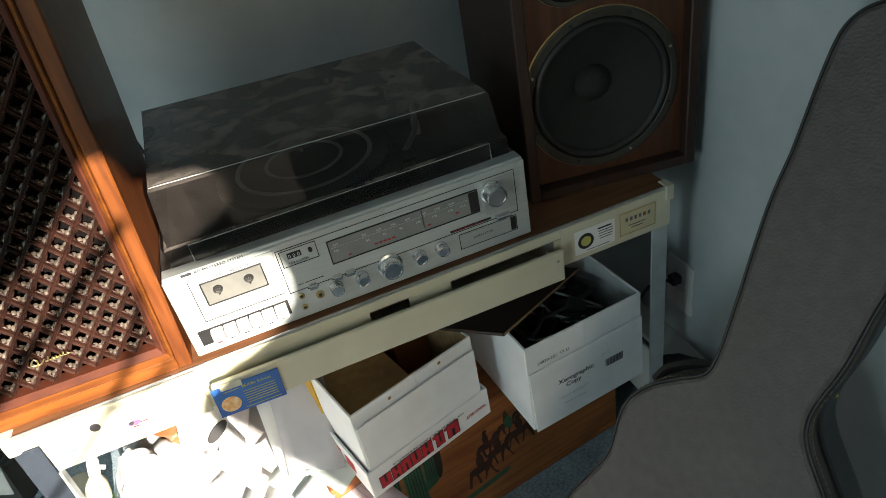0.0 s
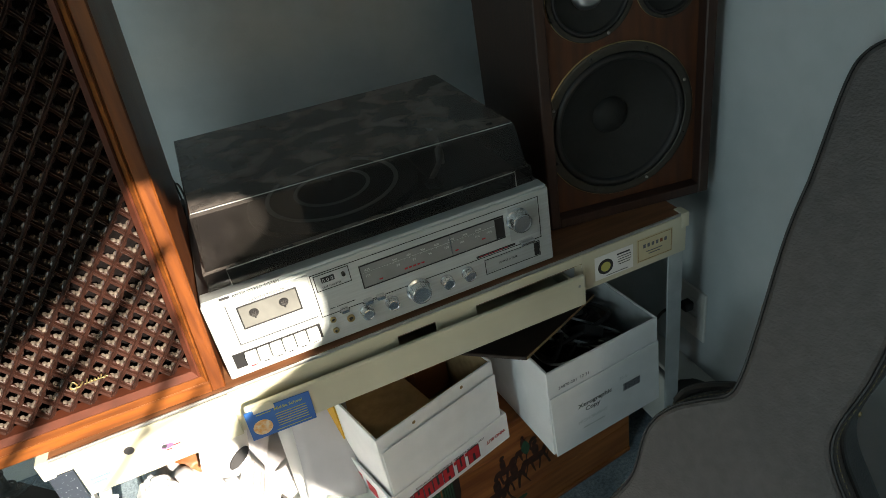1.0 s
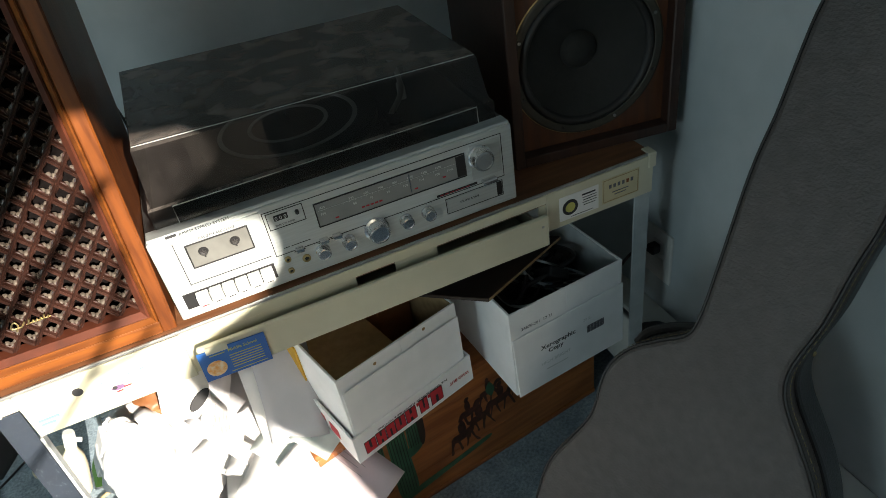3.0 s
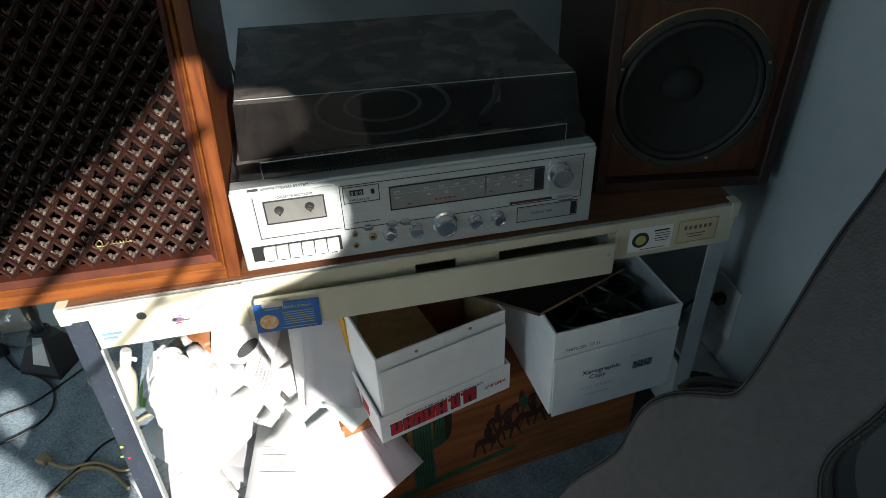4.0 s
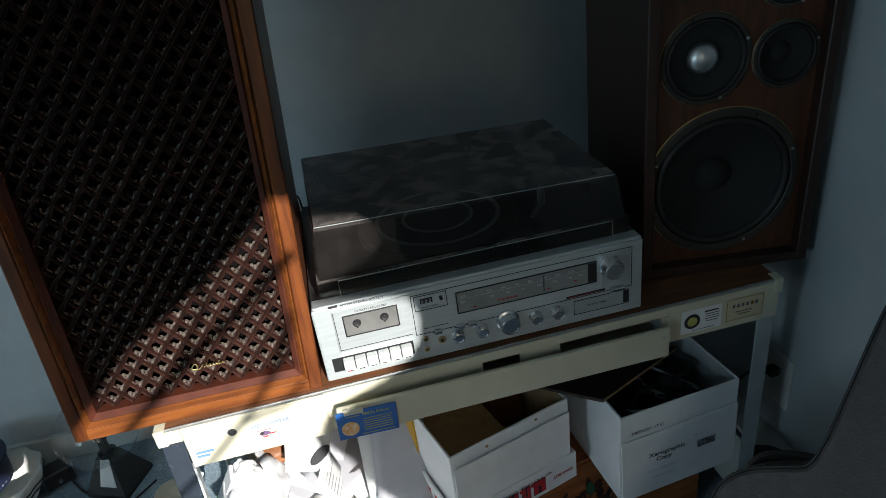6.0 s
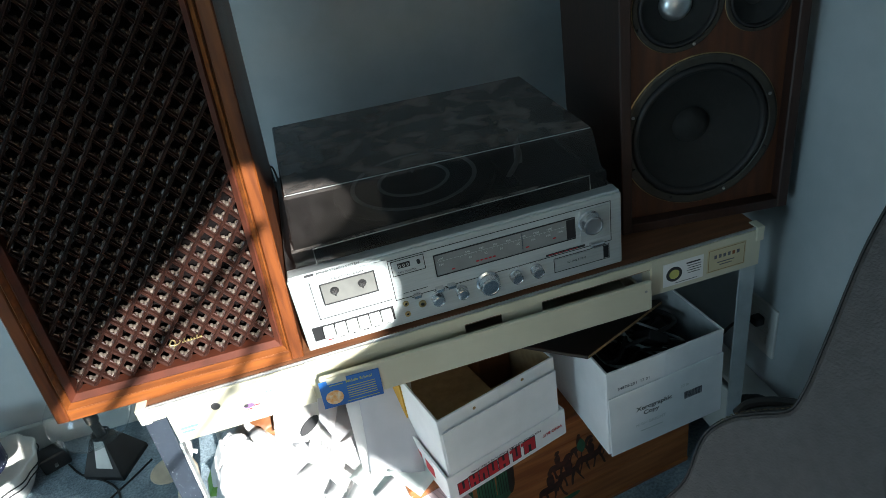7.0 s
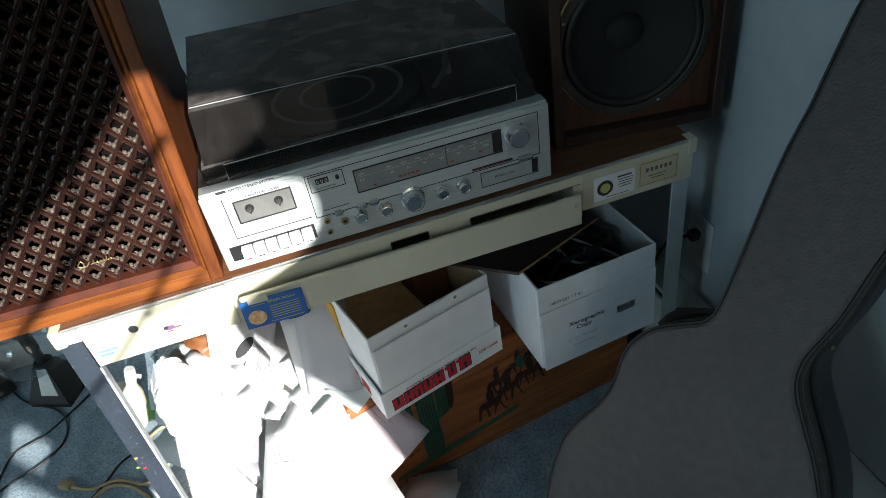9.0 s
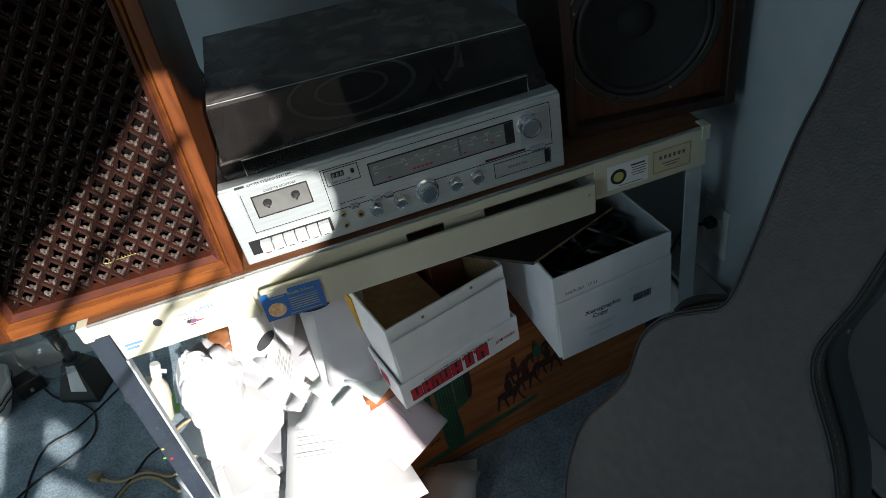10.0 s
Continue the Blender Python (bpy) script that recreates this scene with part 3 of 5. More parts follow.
def moulding(x0, x1, z0, z1, w, d0, d1, step):
    """A picture-frame moulding that slopes inwards, mitred at the corners."""
    bm = bmesh.new()
    loops = []
    for inset, y in ((0, step), (0, d0), (w * .25, d0 - .002), (w, d1), (w, step)):
        loops.append([bm.verts.new((x, y, z)) for x, z in ((x0 + inset, z0 + inset), (x1 - inset, z0 + inset), (x1 - inset, z1 - inset), (x0 + inset, z1 - inset))])
    for a, b in zip(loops, loops[1:] + loops[:1]):
        for j in range(4):
            bm.faces.new((a[j], a[(j + 1) % 4], b[(j + 1) % 4], b[j]))
    return bm


part("front_moulding", moulding(.0185, SPW - .0185, .0185, SPH - .0185, .007, 0.001, .007, .03), WALNUT_H, spk, "bevelled walnut moulding")
gr = part("grille_frame", moulding(.0258, SPW - .0258, .0258, SPH - .0258, .009, .006, .012, .03), GRILLEFRAME, spk, "dark red-brown grille frame")
part("grille_cloth", box(.0185, SPW - .0185, .052, .054, .0185, SPH - .0185), CLOTH, spk)
GX0, GX1, GZ0, GZ1 = .0345, SPW - .0345, .0345, SPH - .0345
CW, CH = .0248, .0318                       # one diamond of the lattice
slope = math.atan2(CH, CW)
for layer, sgn in ((0, 1), (1, -1)):
    k = -40
    while k < 60:
        k += 1
        # line z = z_start + sgn * CH/CW * (x - GX0)
        zs = GZ0 + k * CH + (0 if sgn > 0 else CH * .0)
        xa, xb = GX0, GX1
        za, zb = zs, zs + sgn * CH / CW * (GX1 - GX0)
        t0, t1 = 0.0, 1.0
        for lim, hi in ((GZ0, False), (GZ1, True)):
            f = (lim - za) / (zb - za)
            if (zb > za) != hi:
                t0 = max(t0, f)
            else:
                t1 = min(t1, f)
        if t1 - t0 < .03:
            continue
        x0, x1 = xa + (xb - xa) * t0, xa + (xb - xa) * t1
        z0, z1 = za + (zb - za) * t0, za + (zb - za) * t1
        L = math.hypot(x1 - x0, z1 - z0)
        ob = part("lattice_bar", lattice_bar(L, .0031, .0080, math.hypot(CW, CH)), GRILLE, gr)
        ob.matrix_basis = pose(x0, .0215 + .0012 * layer + .003, z0, 0, -sgn * math.degrees(slope), 0)
# carved pads at the crossings' undersides, pale with dust
pads = bmesh.new()
rows = int((GZ1 - GZ0) / CH) + 1
cols = int((GX1 - GX0) / CW) + 1
for i in range(rows * 2 + 2):
    for j in range(cols + 1):
        x = GX0 + j * CW + (CW / 2 if i % 2 else 0)
        z = GZ0 + i * CH / 2
        for dx, dz in ((0, .0066), (-.0050, .0095), (.0050, .0095)):
            if GX0 + .003 < x + dx < GX1 - .003 and GZ0 + .003 < z + dz < GZ1 - .004:
                lathe([(0, .0056), (.0020, .0048), (.0032, .0028), (.0036, 0)], 7, pose(x + dx, .0285, z + dz, 90, 0, 0), pads)
pad_ob = part("scalloped_backing", pads, DUSTY, gr, "small carved scallops, pale with dust", smooth=True)
pad_ob["kind"] = "stuff"
badge = bmesh.new()
BX, BZ = .176, .071
tube(spline([(BX, .0105, BZ - .004), (BX + .004, .0100, BZ + .004), (BX + .001, .0105, BZ + .009), (BX - .004, .0100, BZ + .002), (BX + .006, .0105, BZ), (BX + .012, .0105, BZ + .006)], 6), .0011, 6, False, badge)
for i in range(6):
    tube([(BX + .015 + i * .0042, .0105, BZ + .0012), (BX + .0172 + i * .0042, .0105, BZ + (.0075 if i in (0, 4) else .0050))], .0011, 6, False, badge)
tube([(BX + .012, .0110, BZ + .0012), (BX + .040, .0110, BZ + .0018)], .0009, 6, False, badge)
part("badge", badge, BRASSY, spk, "small brassy maker's badge")


# the old cabinet has sagged a little out of square
for ob in list(spk.children_recursive):
    ob.data.transform(Matrix(((1, 0, .05, 0), (0, 1, 0, 0), (0, 0, 1, 0), (0, 0, 0, 1))) @ ob.matrix_basis)
    ob.matrix_basis = Matrix.Identity(4)


# ---- speaker with bare drivers ----
spr = thing("open_speaker", pose(.527, .063, H + .0045, 0, 0, -9.4), "dark wood loudspeaker with its grille off and bare drivers", "speaker")
RW, RH, RD = .274, .62, .34
part("cabinet_side", box(0, .017, 0, RD, 0, RH, .002), DARKWOOD, spr)
part("cabinet_side", box(RW - .017, RW, 0, RD, 0, RH, .002), DARKWOOD, spr)
part("cabinet_bottom", box(.017, RW - .017, .0005, RD, .0005, .017, .001), DARKWOOD, spr)
part("cabinet_top", box(.017, RW - .017, .0005, RD, RH - .017, RH - .0005, .001), DARKWOOD, spr)
part("cabinet_back", box(.017, RW - .017, RD - .014, RD - .002, .017, RH - .017), DARKWOOD, spr)
DRIVERS = [(.130, .150, .121), (.091, .347, .066), (.208, .340, .049), (.056, .450, .019), (.124, .449, .019), (.084, .498, .017), (.203, .455, .050)]
part("baffle", holed_panel([(.017, .017), (RW - .017, .017), (RW - .017, RH - .017), (.017, RH - .017)], [circle(x, z, r * .985) for x, z, r in DRIVERS], .022, .034), BAFFLE, spr, "reddish brown wooden baffle")
part("inner_back", box(.018, RW - .018, .060, .062, .018, RH - .018), RUBBER, spr)


def driver(name, x, z, r, mat=CONE, dome=None, ring=BRASSY, label="", screws=4, deep=.16, cap=.30, cap_out=0.0):
    """A round driver: flat frame, gold edge line, rolled surround, deep cone and dust cap."""
    fy = at_face(x, .022, z)
    d = part(name, lathe([(r, -.0005), (r, .0035), (r * .975, .0046), (r * .900, .0046), (r * .890, .0036), (r * .885, -.004)], 64, fy), DRIVERFRAME, spr, label)
    part("trim_ring", lathe([(r * 1.012, -.0004), (r * 1.012, .0014), (r * 1.0, .0018), (r * .998, -.0004)], 64, fy), ring, d)
    part("surround", lathe([(r * .886, .0005), (r * .87, .0052), (r * .835, .0070), (r * .80, .0052), (r * .785, -.001)], 64, fy), RUBBER, d, smooth=True)
    dz = -r * deep * 2
    part("cone", lathe([(r * .787, -.001), (r * .62, dz * .38), (r * .44, dz * .72), (r * cap * .95, dz)], 64, fy), mat, d, smooth=True)
    cr = r * cap
    part("dust_cap", lathe([(cr, dz + .002 + cap_out * .2), (cr * .92, dz + cr * .25 + cap_out), (cr * .62, dz + cr * .48 + cap_out), (cr * .3, dz + cr * .58 + cap_out), (0, dz + cr * .61 + cap_out)], 36, fy), dome or mat, d, smooth=True)
    for i in range(screws):
        a = math.pi / 8 + i * 2 * math.pi / screws
        part("screw", lathe([(0, .0070), (.0022, .0064), (.0028, .0044)], 8, at_face(x + r * .94 * math.cos(a), .022, z + r * .94 * math.sin(a))), BLACK if i % 3 else STEEL, d)
    return d


driver("woofer", .130, .150, .121, label="large black woofer in a dark grey frame", screws=8, deep=.145, cap=.24)
driver("midrange", .091, .347, .066, dome=SILVER, cap=.36, deep=.10, cap_out=.004, label="midrange driver with a shiny silver dome")
driver("midrange", .208, .340, .049, label="black midrange driver", screws=3)
driver("tweeter", .056, .450, .019, label="small tweeter", screws=0)
driver("tweeter", .124, .449, .019, label="small tweeter", screws=0)
driver("tweeter", .084, .498, .017, label="small tweeter", screws=0)
driver("horn_driver", .203, .455, .050, label="black driver with a pale rim", ring=STEEL)


# ---- receiver with turntable ----
RZ = .6665
rec = thing("music_center", pose(0, 0, RZ), "silver cassette receiver with a turntable under a smoked lid", "stereo system")
W, RDEP, FH = .49, .365, .122
part("body", box(.002, W - .002, .004, RDEP, .004, FH - .006, .002), PLINTH, rec, "brown wood-effect body")
part("top_plate", box(.0, W, .002, RDEP, FH - .006, FH, .002, 2), DECK, rec, "dusty dark top plate")
for x in (.03, W - .03):
    for y in (.03, RDEP - .03):
        part("foot", lathe([(0, -.0062), (.010, -.0062), (.011, .004), (0, .004)], 16, pose(x, y, 0)), RUBBER, rec)
face = part("faceplate", box(0, W, -.006, .004, .0, FH - .001, .0015), ALU, rec, "brushed silver front panel")
part("face_top_lip", box(.002, W - .002, -.0055, .018, FH - .0008, FH + .004, .0015), ALU, rec)
FY = -.0062


def plate(name, x0, x1, z0, z1, mat, d=.0015, parent=None, bev=.0004, base=FY):
    return part(name, box(x0, x1, base - d, base + .0005, z0 - RZ, z1 - RZ, bev), mat, parent or face)


def groove(x0, x1, z0, z1):
    w = .0011
    bars(face, "panel_line", INK, [(x0, x1, z1 - w - RZ, z1 - RZ), (x0, x1, z0 - RZ, z0 + w - RZ), (x0, x0 + w, z0 + w - RZ, z1 - w - RZ), (x1 - w, x1, z0 + w - RZ, z1 - w - RZ)], FY, .0003)


door = plate("cassette_door", .026, .135, .714, .783, ALU2, .0022)
plate("cassette_window", .041, .1155, .7395, .7715, TAPEWIN, .0012, door, base=FY - .0022)
part("window_rim", rect_frame(.0395, .117, .738 - RZ, .773 - RZ, .0016, FY - .0042, FY - .002, .0004), BLACK, door)
for x in (.058, .097):
    hub = part("tape_hub", lathe([(0, .0012), (.0030, .0012), (.0040, .0016), (.0056, .0016), (.0062, 0)], 24, at_face(x, FY - .0034, .758 - RZ)), BLACK, door)
    bm = bmesh.new()
    for a in range(6):
        r6 = box(-.0005, .0005, -.0030, -.0012, .001, .0038)
        bmesh.ops.transform(r6, matrix=pose(x, FY - .0034, .758 - RZ, 0, a * 60, 0), verts=r6.verts)
        me_t = bpy.data.meshes.new("t")
        r6.to_mesh(me_t)
        r6.free()
        bm.from_mesh(me_t)
    part("hub_teeth", bm, DECK, hub)
    # black bar drawn as the shadow below the hub
    part("hub_slot", box(x - .0012, x + .0012, FY - .0052, FY - .0034, .750 - RZ, .754 - RZ, .0004), BLACK, hub)
bars(door, "door_line", INK, [(.0275, .0285, .716 - RZ, .780 - RZ), (.0285, .132, .7165 - RZ, .7175 - RZ)], FY - .0022, .0003)
lettering("maker_line", "AM/FM STEREO SYSTEM", .0058, INK, face, pose(.040, FY - .0006, .7875 - RZ, 90, 0, 0))
bars(face, "maker_mark", INK, [(.024, .037, .7880 - RZ, .7915 - RZ)], FY, .0004)
lettering("door_text", "CASSETTE RECORDER", .0046, INK, face, pose(.058, FY - .0028, .7752 - RZ, 90, 0, 0))
# cassette keys in their recess
well = plate("key_well", .012, .131, .681, .7045, BLACK, .0008)
for i in range(6):
    x0 = .0275 + i * .0168
    key = part("key", box(x0, x0 + .0158, FY - .012, FY - .0005, .684 - RZ, .7030 - RZ, .0015, 2), KEYW, face, "pale piano key")
    bars(key, "key_mark", INK, [(x0 + .004, x0 + .012, .686 - RZ, .6872 - RZ)], FY - .012, .0003)
bars(face, "key_red_mark", REDINK, [(.031, .036, .6858 - RZ, .6875 - RZ)], FY - .0121, .0003)
# counter
groove(.141, .189, .751, .776)
ctr = plate("tape_counter", .150, .168, .7625, .7705, BLACK, .0012)
for i in range(3):
    lettering("digit", "0", .0075, LIGHTINK, ctr, pose(.1510 + i * .0058, FY - .0016, .7640 - RZ, 90, 0, 0))
part("reset_button", lathe([(0, .006), (.0022, .006), (.0026, .005), (.0026, 0)], 14, at_face(.180, FY, .767 - RZ)), BLACK, face)
lettering("counter_text", "TAPE COUNTER", .0036, INK, face, pose(.149, FY - .0004, .7545 - RZ, 90, 0, 0))
# tuner scale
groove(.137, .473, .711, .779)
dial = plate("dial_window", .203, .4145, .7335, .767, DIAL, .0012)
part("dial_rim", rect_frame(.2015, .416, .732 - RZ, .7685 - RZ, .0016, FY - .002, FY, .0004), BLACK, face)
part("dial_end", box(.402, .4145, FY - .0016, FY - .0012, .7345 - RZ, .766 - RZ), BLACK, face)
DY = FY - .0016
lettering("band_name", "AM", .0052, LIGHTINK, dial, pose(.208, DY, .7585 - RZ, 90, 0, 0))
lettering("band_name", "FM", .0052, LIGHTINK, dial, pose(.208, DY, .7490 - RZ, 90, 0, 0))
for i, s in enumerate(("540", "600", "700", "800", "1000", "1200", "1600")):
    lettering("dial_number", s, .0046, LIGHTINK, dial, pose(.248 + i * .0205, DY, .7585 - RZ, 90, 0, 0))
for i, s in enumerate(("88", "92", "96", "100", "104", "108")):
    lettering("dial_number", s, .0050, LIGHTINK, dial, pose(.252 + i * .0235, DY, .7485 - RZ, 90, 0, 0))
lettering("dial_unit", "MHz", .0046, LIGHTINK, dial, pose(.388, DY, .7490 - RZ, 90, 0, 0))
bars(dial, "scale_line", LIGHTINK, [(.206, .400, .7565 - RZ, .7569 - RZ)] + [(.24 + i * .008, .2404 + i * .008, .7545 - RZ, .7563 - RZ) for i in range(19)], DY, .0002)
bars(dial, "pointer", CHROME, [(.3325, .3337, .7380 - RZ, .7655 - RZ)], DY, .0006)
for x0, x1, z0, z1 in [(.262 + i * .0062, .2665 + i * .0062, .7395, .7418) for i in range(5)] + [(.225, .230, .738, .740), (.338, .343, .7395, .7415), (.380, .385, .742, .744)]:
    bars(dial, "lamp_mark", REDINK, [(x0, x1, z0 - RZ, z1 - RZ)], DY, .0003)


def knob(x, z, r, depth, skirt=1.12, label=""):
    z -= RZ
    k = part("knob", lathe([(r * skirt, 0), (r * skirt, .003), (r * 1.0, .0045), (r * .97, depth - .0015), (r * .92, depth), (r * .80, depth + .0003), (r * .78, depth - .0006), (0, depth - .0006)], 40, at_face(x, FY, z)), CHROME, face, label or "ribbed chrome knob", smooth=False)
    bm = bmesh.new()
    n = 28
    for i in range(n):
        a = 2 * math.pi * i / n
        mt = at_face(x, FY, z) @ pose(r * .985 * math.cos(a), r * .985 * math.sin(a), 0, 0, 0, math.degrees(a))
        vs = bmesh.ops.create_cube(bm, size=1)["verts"]
        bmesh.ops.transform(bm, matrix=mt @ pose(0, 0, depth * .55) @ Matrix.Diagonal((r * .06, r * .09, depth * .72, 1)), verts=vs)
    part("ribs", bm, CHROME, k)
    return k


for x in (.197, .2335, .3175, .3505):
    knob(x, .6975, .0088, .014)
knob(.2745, .7005, .0145, .019, 1.22, "large ribbed chrome volume knob")
bars(face, "knob_ticks", INK, [(x - .008 + i * .004, x - .0076 + i * .004, .7095 - RZ, .7105 - RZ) for x in (.197, .2335, .3175, .3505) for i in range(5)], FY, .0003)
plate("tuning_panel", .424, .470, .7215, .7745, ALU2, .001)
knob(.4370, .7555, .0150, .020, 1.15, "large ribbed chrome tuning knob")
for x0, x1 in ((.163, .174), (.196, .208), (.214, .226)):
    part("lever_switch", box(x0, x1, FY - .010, FY, .7105 - RZ, .7165 - RZ, .001), CHROME, face, "small chrome lever switch")
    bars(face, "switch_slot", BLACK, [(x0 - .002, x1 + .002, .7085 - RZ, .7100 - RZ)], FY, .0004)
part("band_switch", box(.436, .458, FY - .011, FY, .7125 - RZ, .7180 - RZ, .0012), CHROME, face, "chrome slide switch")
bars(face, "long_slot", BLACK, [(.368, .430, .7135 - RZ, .7170 - RZ)], FY, .0005)
bars(face, "slot_marks", REDINK, [(.372 + i * .008, .378 + i * .008, .7146 - RZ, .7156 - RZ) for i in range(6)], FY - .0005, .0002)
for x, z, r in ((.150, .7025, .0042), (.1495, .684, .0042), (.1735, .6945, .0056)):
    jk = part("jack", lathe([(r, 0), (r, .0025), (r * .8, .003), (r * .55, .003), (r * .55, .0012), (0, .0010)], 20, at_face(x, FY, z - RZ)), BRASSY, face)
    part("jack_hole", lathe([(0, .0016), (r * .5, .0015), (r * .52, .001)], 14, at_face(x, FY, z - RZ)), BLACK, jk)
groove(.379, .469, .681, .7065)
plate("side_panel", .381, .459, .683, .7045, ALU2, .0008)
plate("side_panel_dark", .459, .4675, .683, .7045, BLACK, .0006)
lettering("panel_text", "SOURCE & TAPE", .0042, INK, face, pose(.400, FY - .0010, .693 - RZ, 90, 0, 0))
bars(face, "small_print", INK, [(.160, .186, .7195 - RZ, .7205 - RZ), (.150, .158, .7195 - RZ, .7205 - RZ)], FY, .0003)
# record deck
TZ = FH
part("platter", lathe([(.0, .010), (.130, .010), (.1325, .009), (.133, .000), (.128, .0)], 72, pose(.222, .185, TZ + .002)), BLACK, rec, smooth=False)
for r0, r1, mat in ((.104, .097, LIGHTINK), (.060, .054, LIGHTINK)):
    part("platter_ring", lathe([(r0, .0102), (r0, .0112), (r1, .0112), (r1, .0102)], 72, pose(.222, .185, TZ + .002)), ALU2, rec, "pale ring on the platter")
part("spindle", lathe([(.0036, .01), (.0036, .024), (.002, .027), (0, .027)], 12, pose(.222, .185, TZ + .002)), CHROME, rec)
arm = part("tonearm", tube(spline([(.415, .27, TZ + .032), (.405, .20, TZ + .034), (.385, .13, TZ + .03), (.352, .085, TZ + .022)], 8), .0042), STEEL, rec, "pale metal tonearm")
part("arm_base", lathe([(.024, 0), (.024, .014), (.014, .02), (.014, .034), (0, .036)], 28, pose(.415, .275, TZ + .001)), DECK, arm)
part("headshell", box(.340, .362, .060, .092, TZ + .015, TZ + .023, .002), BLACK, arm)
part("arm_rest", box(.392, .402, .16, .175, TZ, TZ + .028, .002), WHITEP, arm)
part("deck_plate", box(.36, .45, .045, .32, TZ, TZ + .004, .001), DECK, rec)


def lid_shell():
    """A hollow smoked cover with sloping sides and a stepped front foot."""
    bm = bmesh.new()
    zb, zs, zt = FH + .0045, FH + .030, .2165
    outer = [((.016, .478), (.014, .345), zb), ((.016, .478), (.014, .345), zs - .001), ((.0205, .4735), (.0200, .342), zs), ((.0265, .4655), (.0285, .322), zt - .005), ((.0290, .4630), (.0320, .318), zt)]
    loops = []
    for (x0, x1), (y0, y1), z in outer:
        warp = .013 * max(0, (z - zs) / (zt - zs))
        loops.append([bm.verts.new(p) for p in ((x0, y0, z + warp), (x1, y0, z), (x1, y1, z), (x0 - warp * .5, y1, z + warp))])
    for a, b in zip(loops, loops[1:]):
        for j in range(4):
            bm.faces.new((a[j], a[(j + 1) % 4], b[(j + 1) % 4], b[j]))
    bm.faces.new(loops[-1])
    return bm


lid = part("dust_cover", lid_shell(), LID, rec, "smoked clear plastic dust cover, dusty on top")
# pale metal line paints in the highlight on the lid's front edge
part("cover_edge", tube([(.029, .0305, .2280), (.463, .0305, .2150)], .0006, 6), ALU2, lid, "thin pale line drawn as the front edge's highlight")
bm = bmesh.new()
box(.045, .450, .0105, .0135, FH + .0055, FH + .029, .0008, 1, bm)
part("cover_handle_strip", bm, LID, lid)
# the rib is plastic; the steel colour stands in for its glint
part("cover_rib", tube([(.045, .0102, FH + .006), (.045, .0102, FH + .030), (.450, .0102, FH + .030), (.450, .0102, FH + .006)], .0007, 6), STEEL, lid, "moulded rib round the finger grip, its bright glint put in as steel")
for x in (.09, .40):
    part("hinge", box(x, x + .03, .336, .366, FH, FH + .03, .002), BLACK, rec)

cords = thing("speaker_wire", pose(0, 0, 0), "thin black wires looped up behind the speaker", "wire")
part("strand", tube(spline([(-.004, .36, H + .004), (-.004, .36, .78), (-.006, .36, .825), (-.013, .36, .848), (-.028, .36, .856), (-.050, .365, .84), (-.08, .36, .72)], 8), .0018), BLACK, cords)
part("strand", tube(spline([(.002, .37, H + .004), (.001, .37, .79), (-.006, .37, .812), (-.020, .37, .822), (-.038, .37, .815), (-.06, .37, .77), (-.09, .37, .70)], 8), .0018), BLACK, cords)
part("connector", box(-.022, .006, .33, .36, .755, .785, .004), BLACK, cords)


# ---- chest with painted desert scene ----
CHH = .295
chest = thing("wooden_chest", pose(.084, .016, 0, 0, 0, 8.3), "stained pine chest painted with a cactus and dark riders", "chest")
CHW, CHD = .62, .34
for i, (a, b) in enumerate(((.012, .088), (.0885, .160), (.1605, .228), (.2285, CHH - .014))):
    part("front_plank", box(0, CHW, 0, .018, a, b, .0012), PINE, chest)
part("side_panel", box(0, .018, .018, CHD, .012, CHH - .014), PINE, chest)
part("side_panel", box(CHW - .018, CHW, .018, CHD, .012, CHH - .014), PINE, chest)
part("back_panel", box(.018, CHW - .018, CHD - .018, CHD, .012, CHH - .014), PINE, chest)
part("lid", box(-.004, CHW + .004, -.006, CHD + .004, CHH - .014, CHH, .003, 2), PINE, chest)
part("bottom_rail", box(.0, CHW, -.003, .016, 0, .0120, .002), PINE, chest)
for x in (.0, CHW - .03):
    part("foot_block", box(x, x + .03, .02, CHD - .01, 0, .012), PINE, chest)


def blob(name, outline, mat, parent, y, label=""):
    pts = [(p.x, p.y) for p in spline([(a, b, 0) for a, b in outline], 6, True)]
    bm = prism(pts, 0, .0005)
    bmesh.ops.transform(bm, matrix=pose(0, y, 0, 90, 0, 0), verts=bm.verts)
    return part(name, bm, mat, parent, label)


def column(x, z0, z1, w, n=5):
    """One ribbed stem of the painted cactus."""
    blob("cactus_stem", [(x - w, z0), (x - w * 1.02, (z0 + z1) / 2), (x - w * .9, z1 - w * .7), (x, z1), (x + w * .9, z1 - w * .7), (x + w * 1.02, (z0 + z1) / 2), (x + w, z0)], GREEN, chest, -.0004)
    bars(chest, "cactus_rib", DARKGREEN, [(x - w * .8 + 1.6 * w * i / n - .0007, x - w * .8 + 1.6 * w * i / n + .0007, z0 + .004, z1 - w * .8) for i in range(n + 1)], -.0009, .0003)


column(.140, .050, .270, .019)
column(.098, .140, .240, .014, 4)
column(.176, .170, .268, .013, 4)
blob("cactus_stem", [(.090, .150), (.086, .135), (.100, .120), (.135, .112), (.135, .135), (.112, .142)], GREEN, chest, -.0004)
blob("cactus_stem", [(.145, .150), (.170, .152), (.188, .165), (.186, .180), (.165, .178), (.145, .168)], GREEN, chest, -.0004)
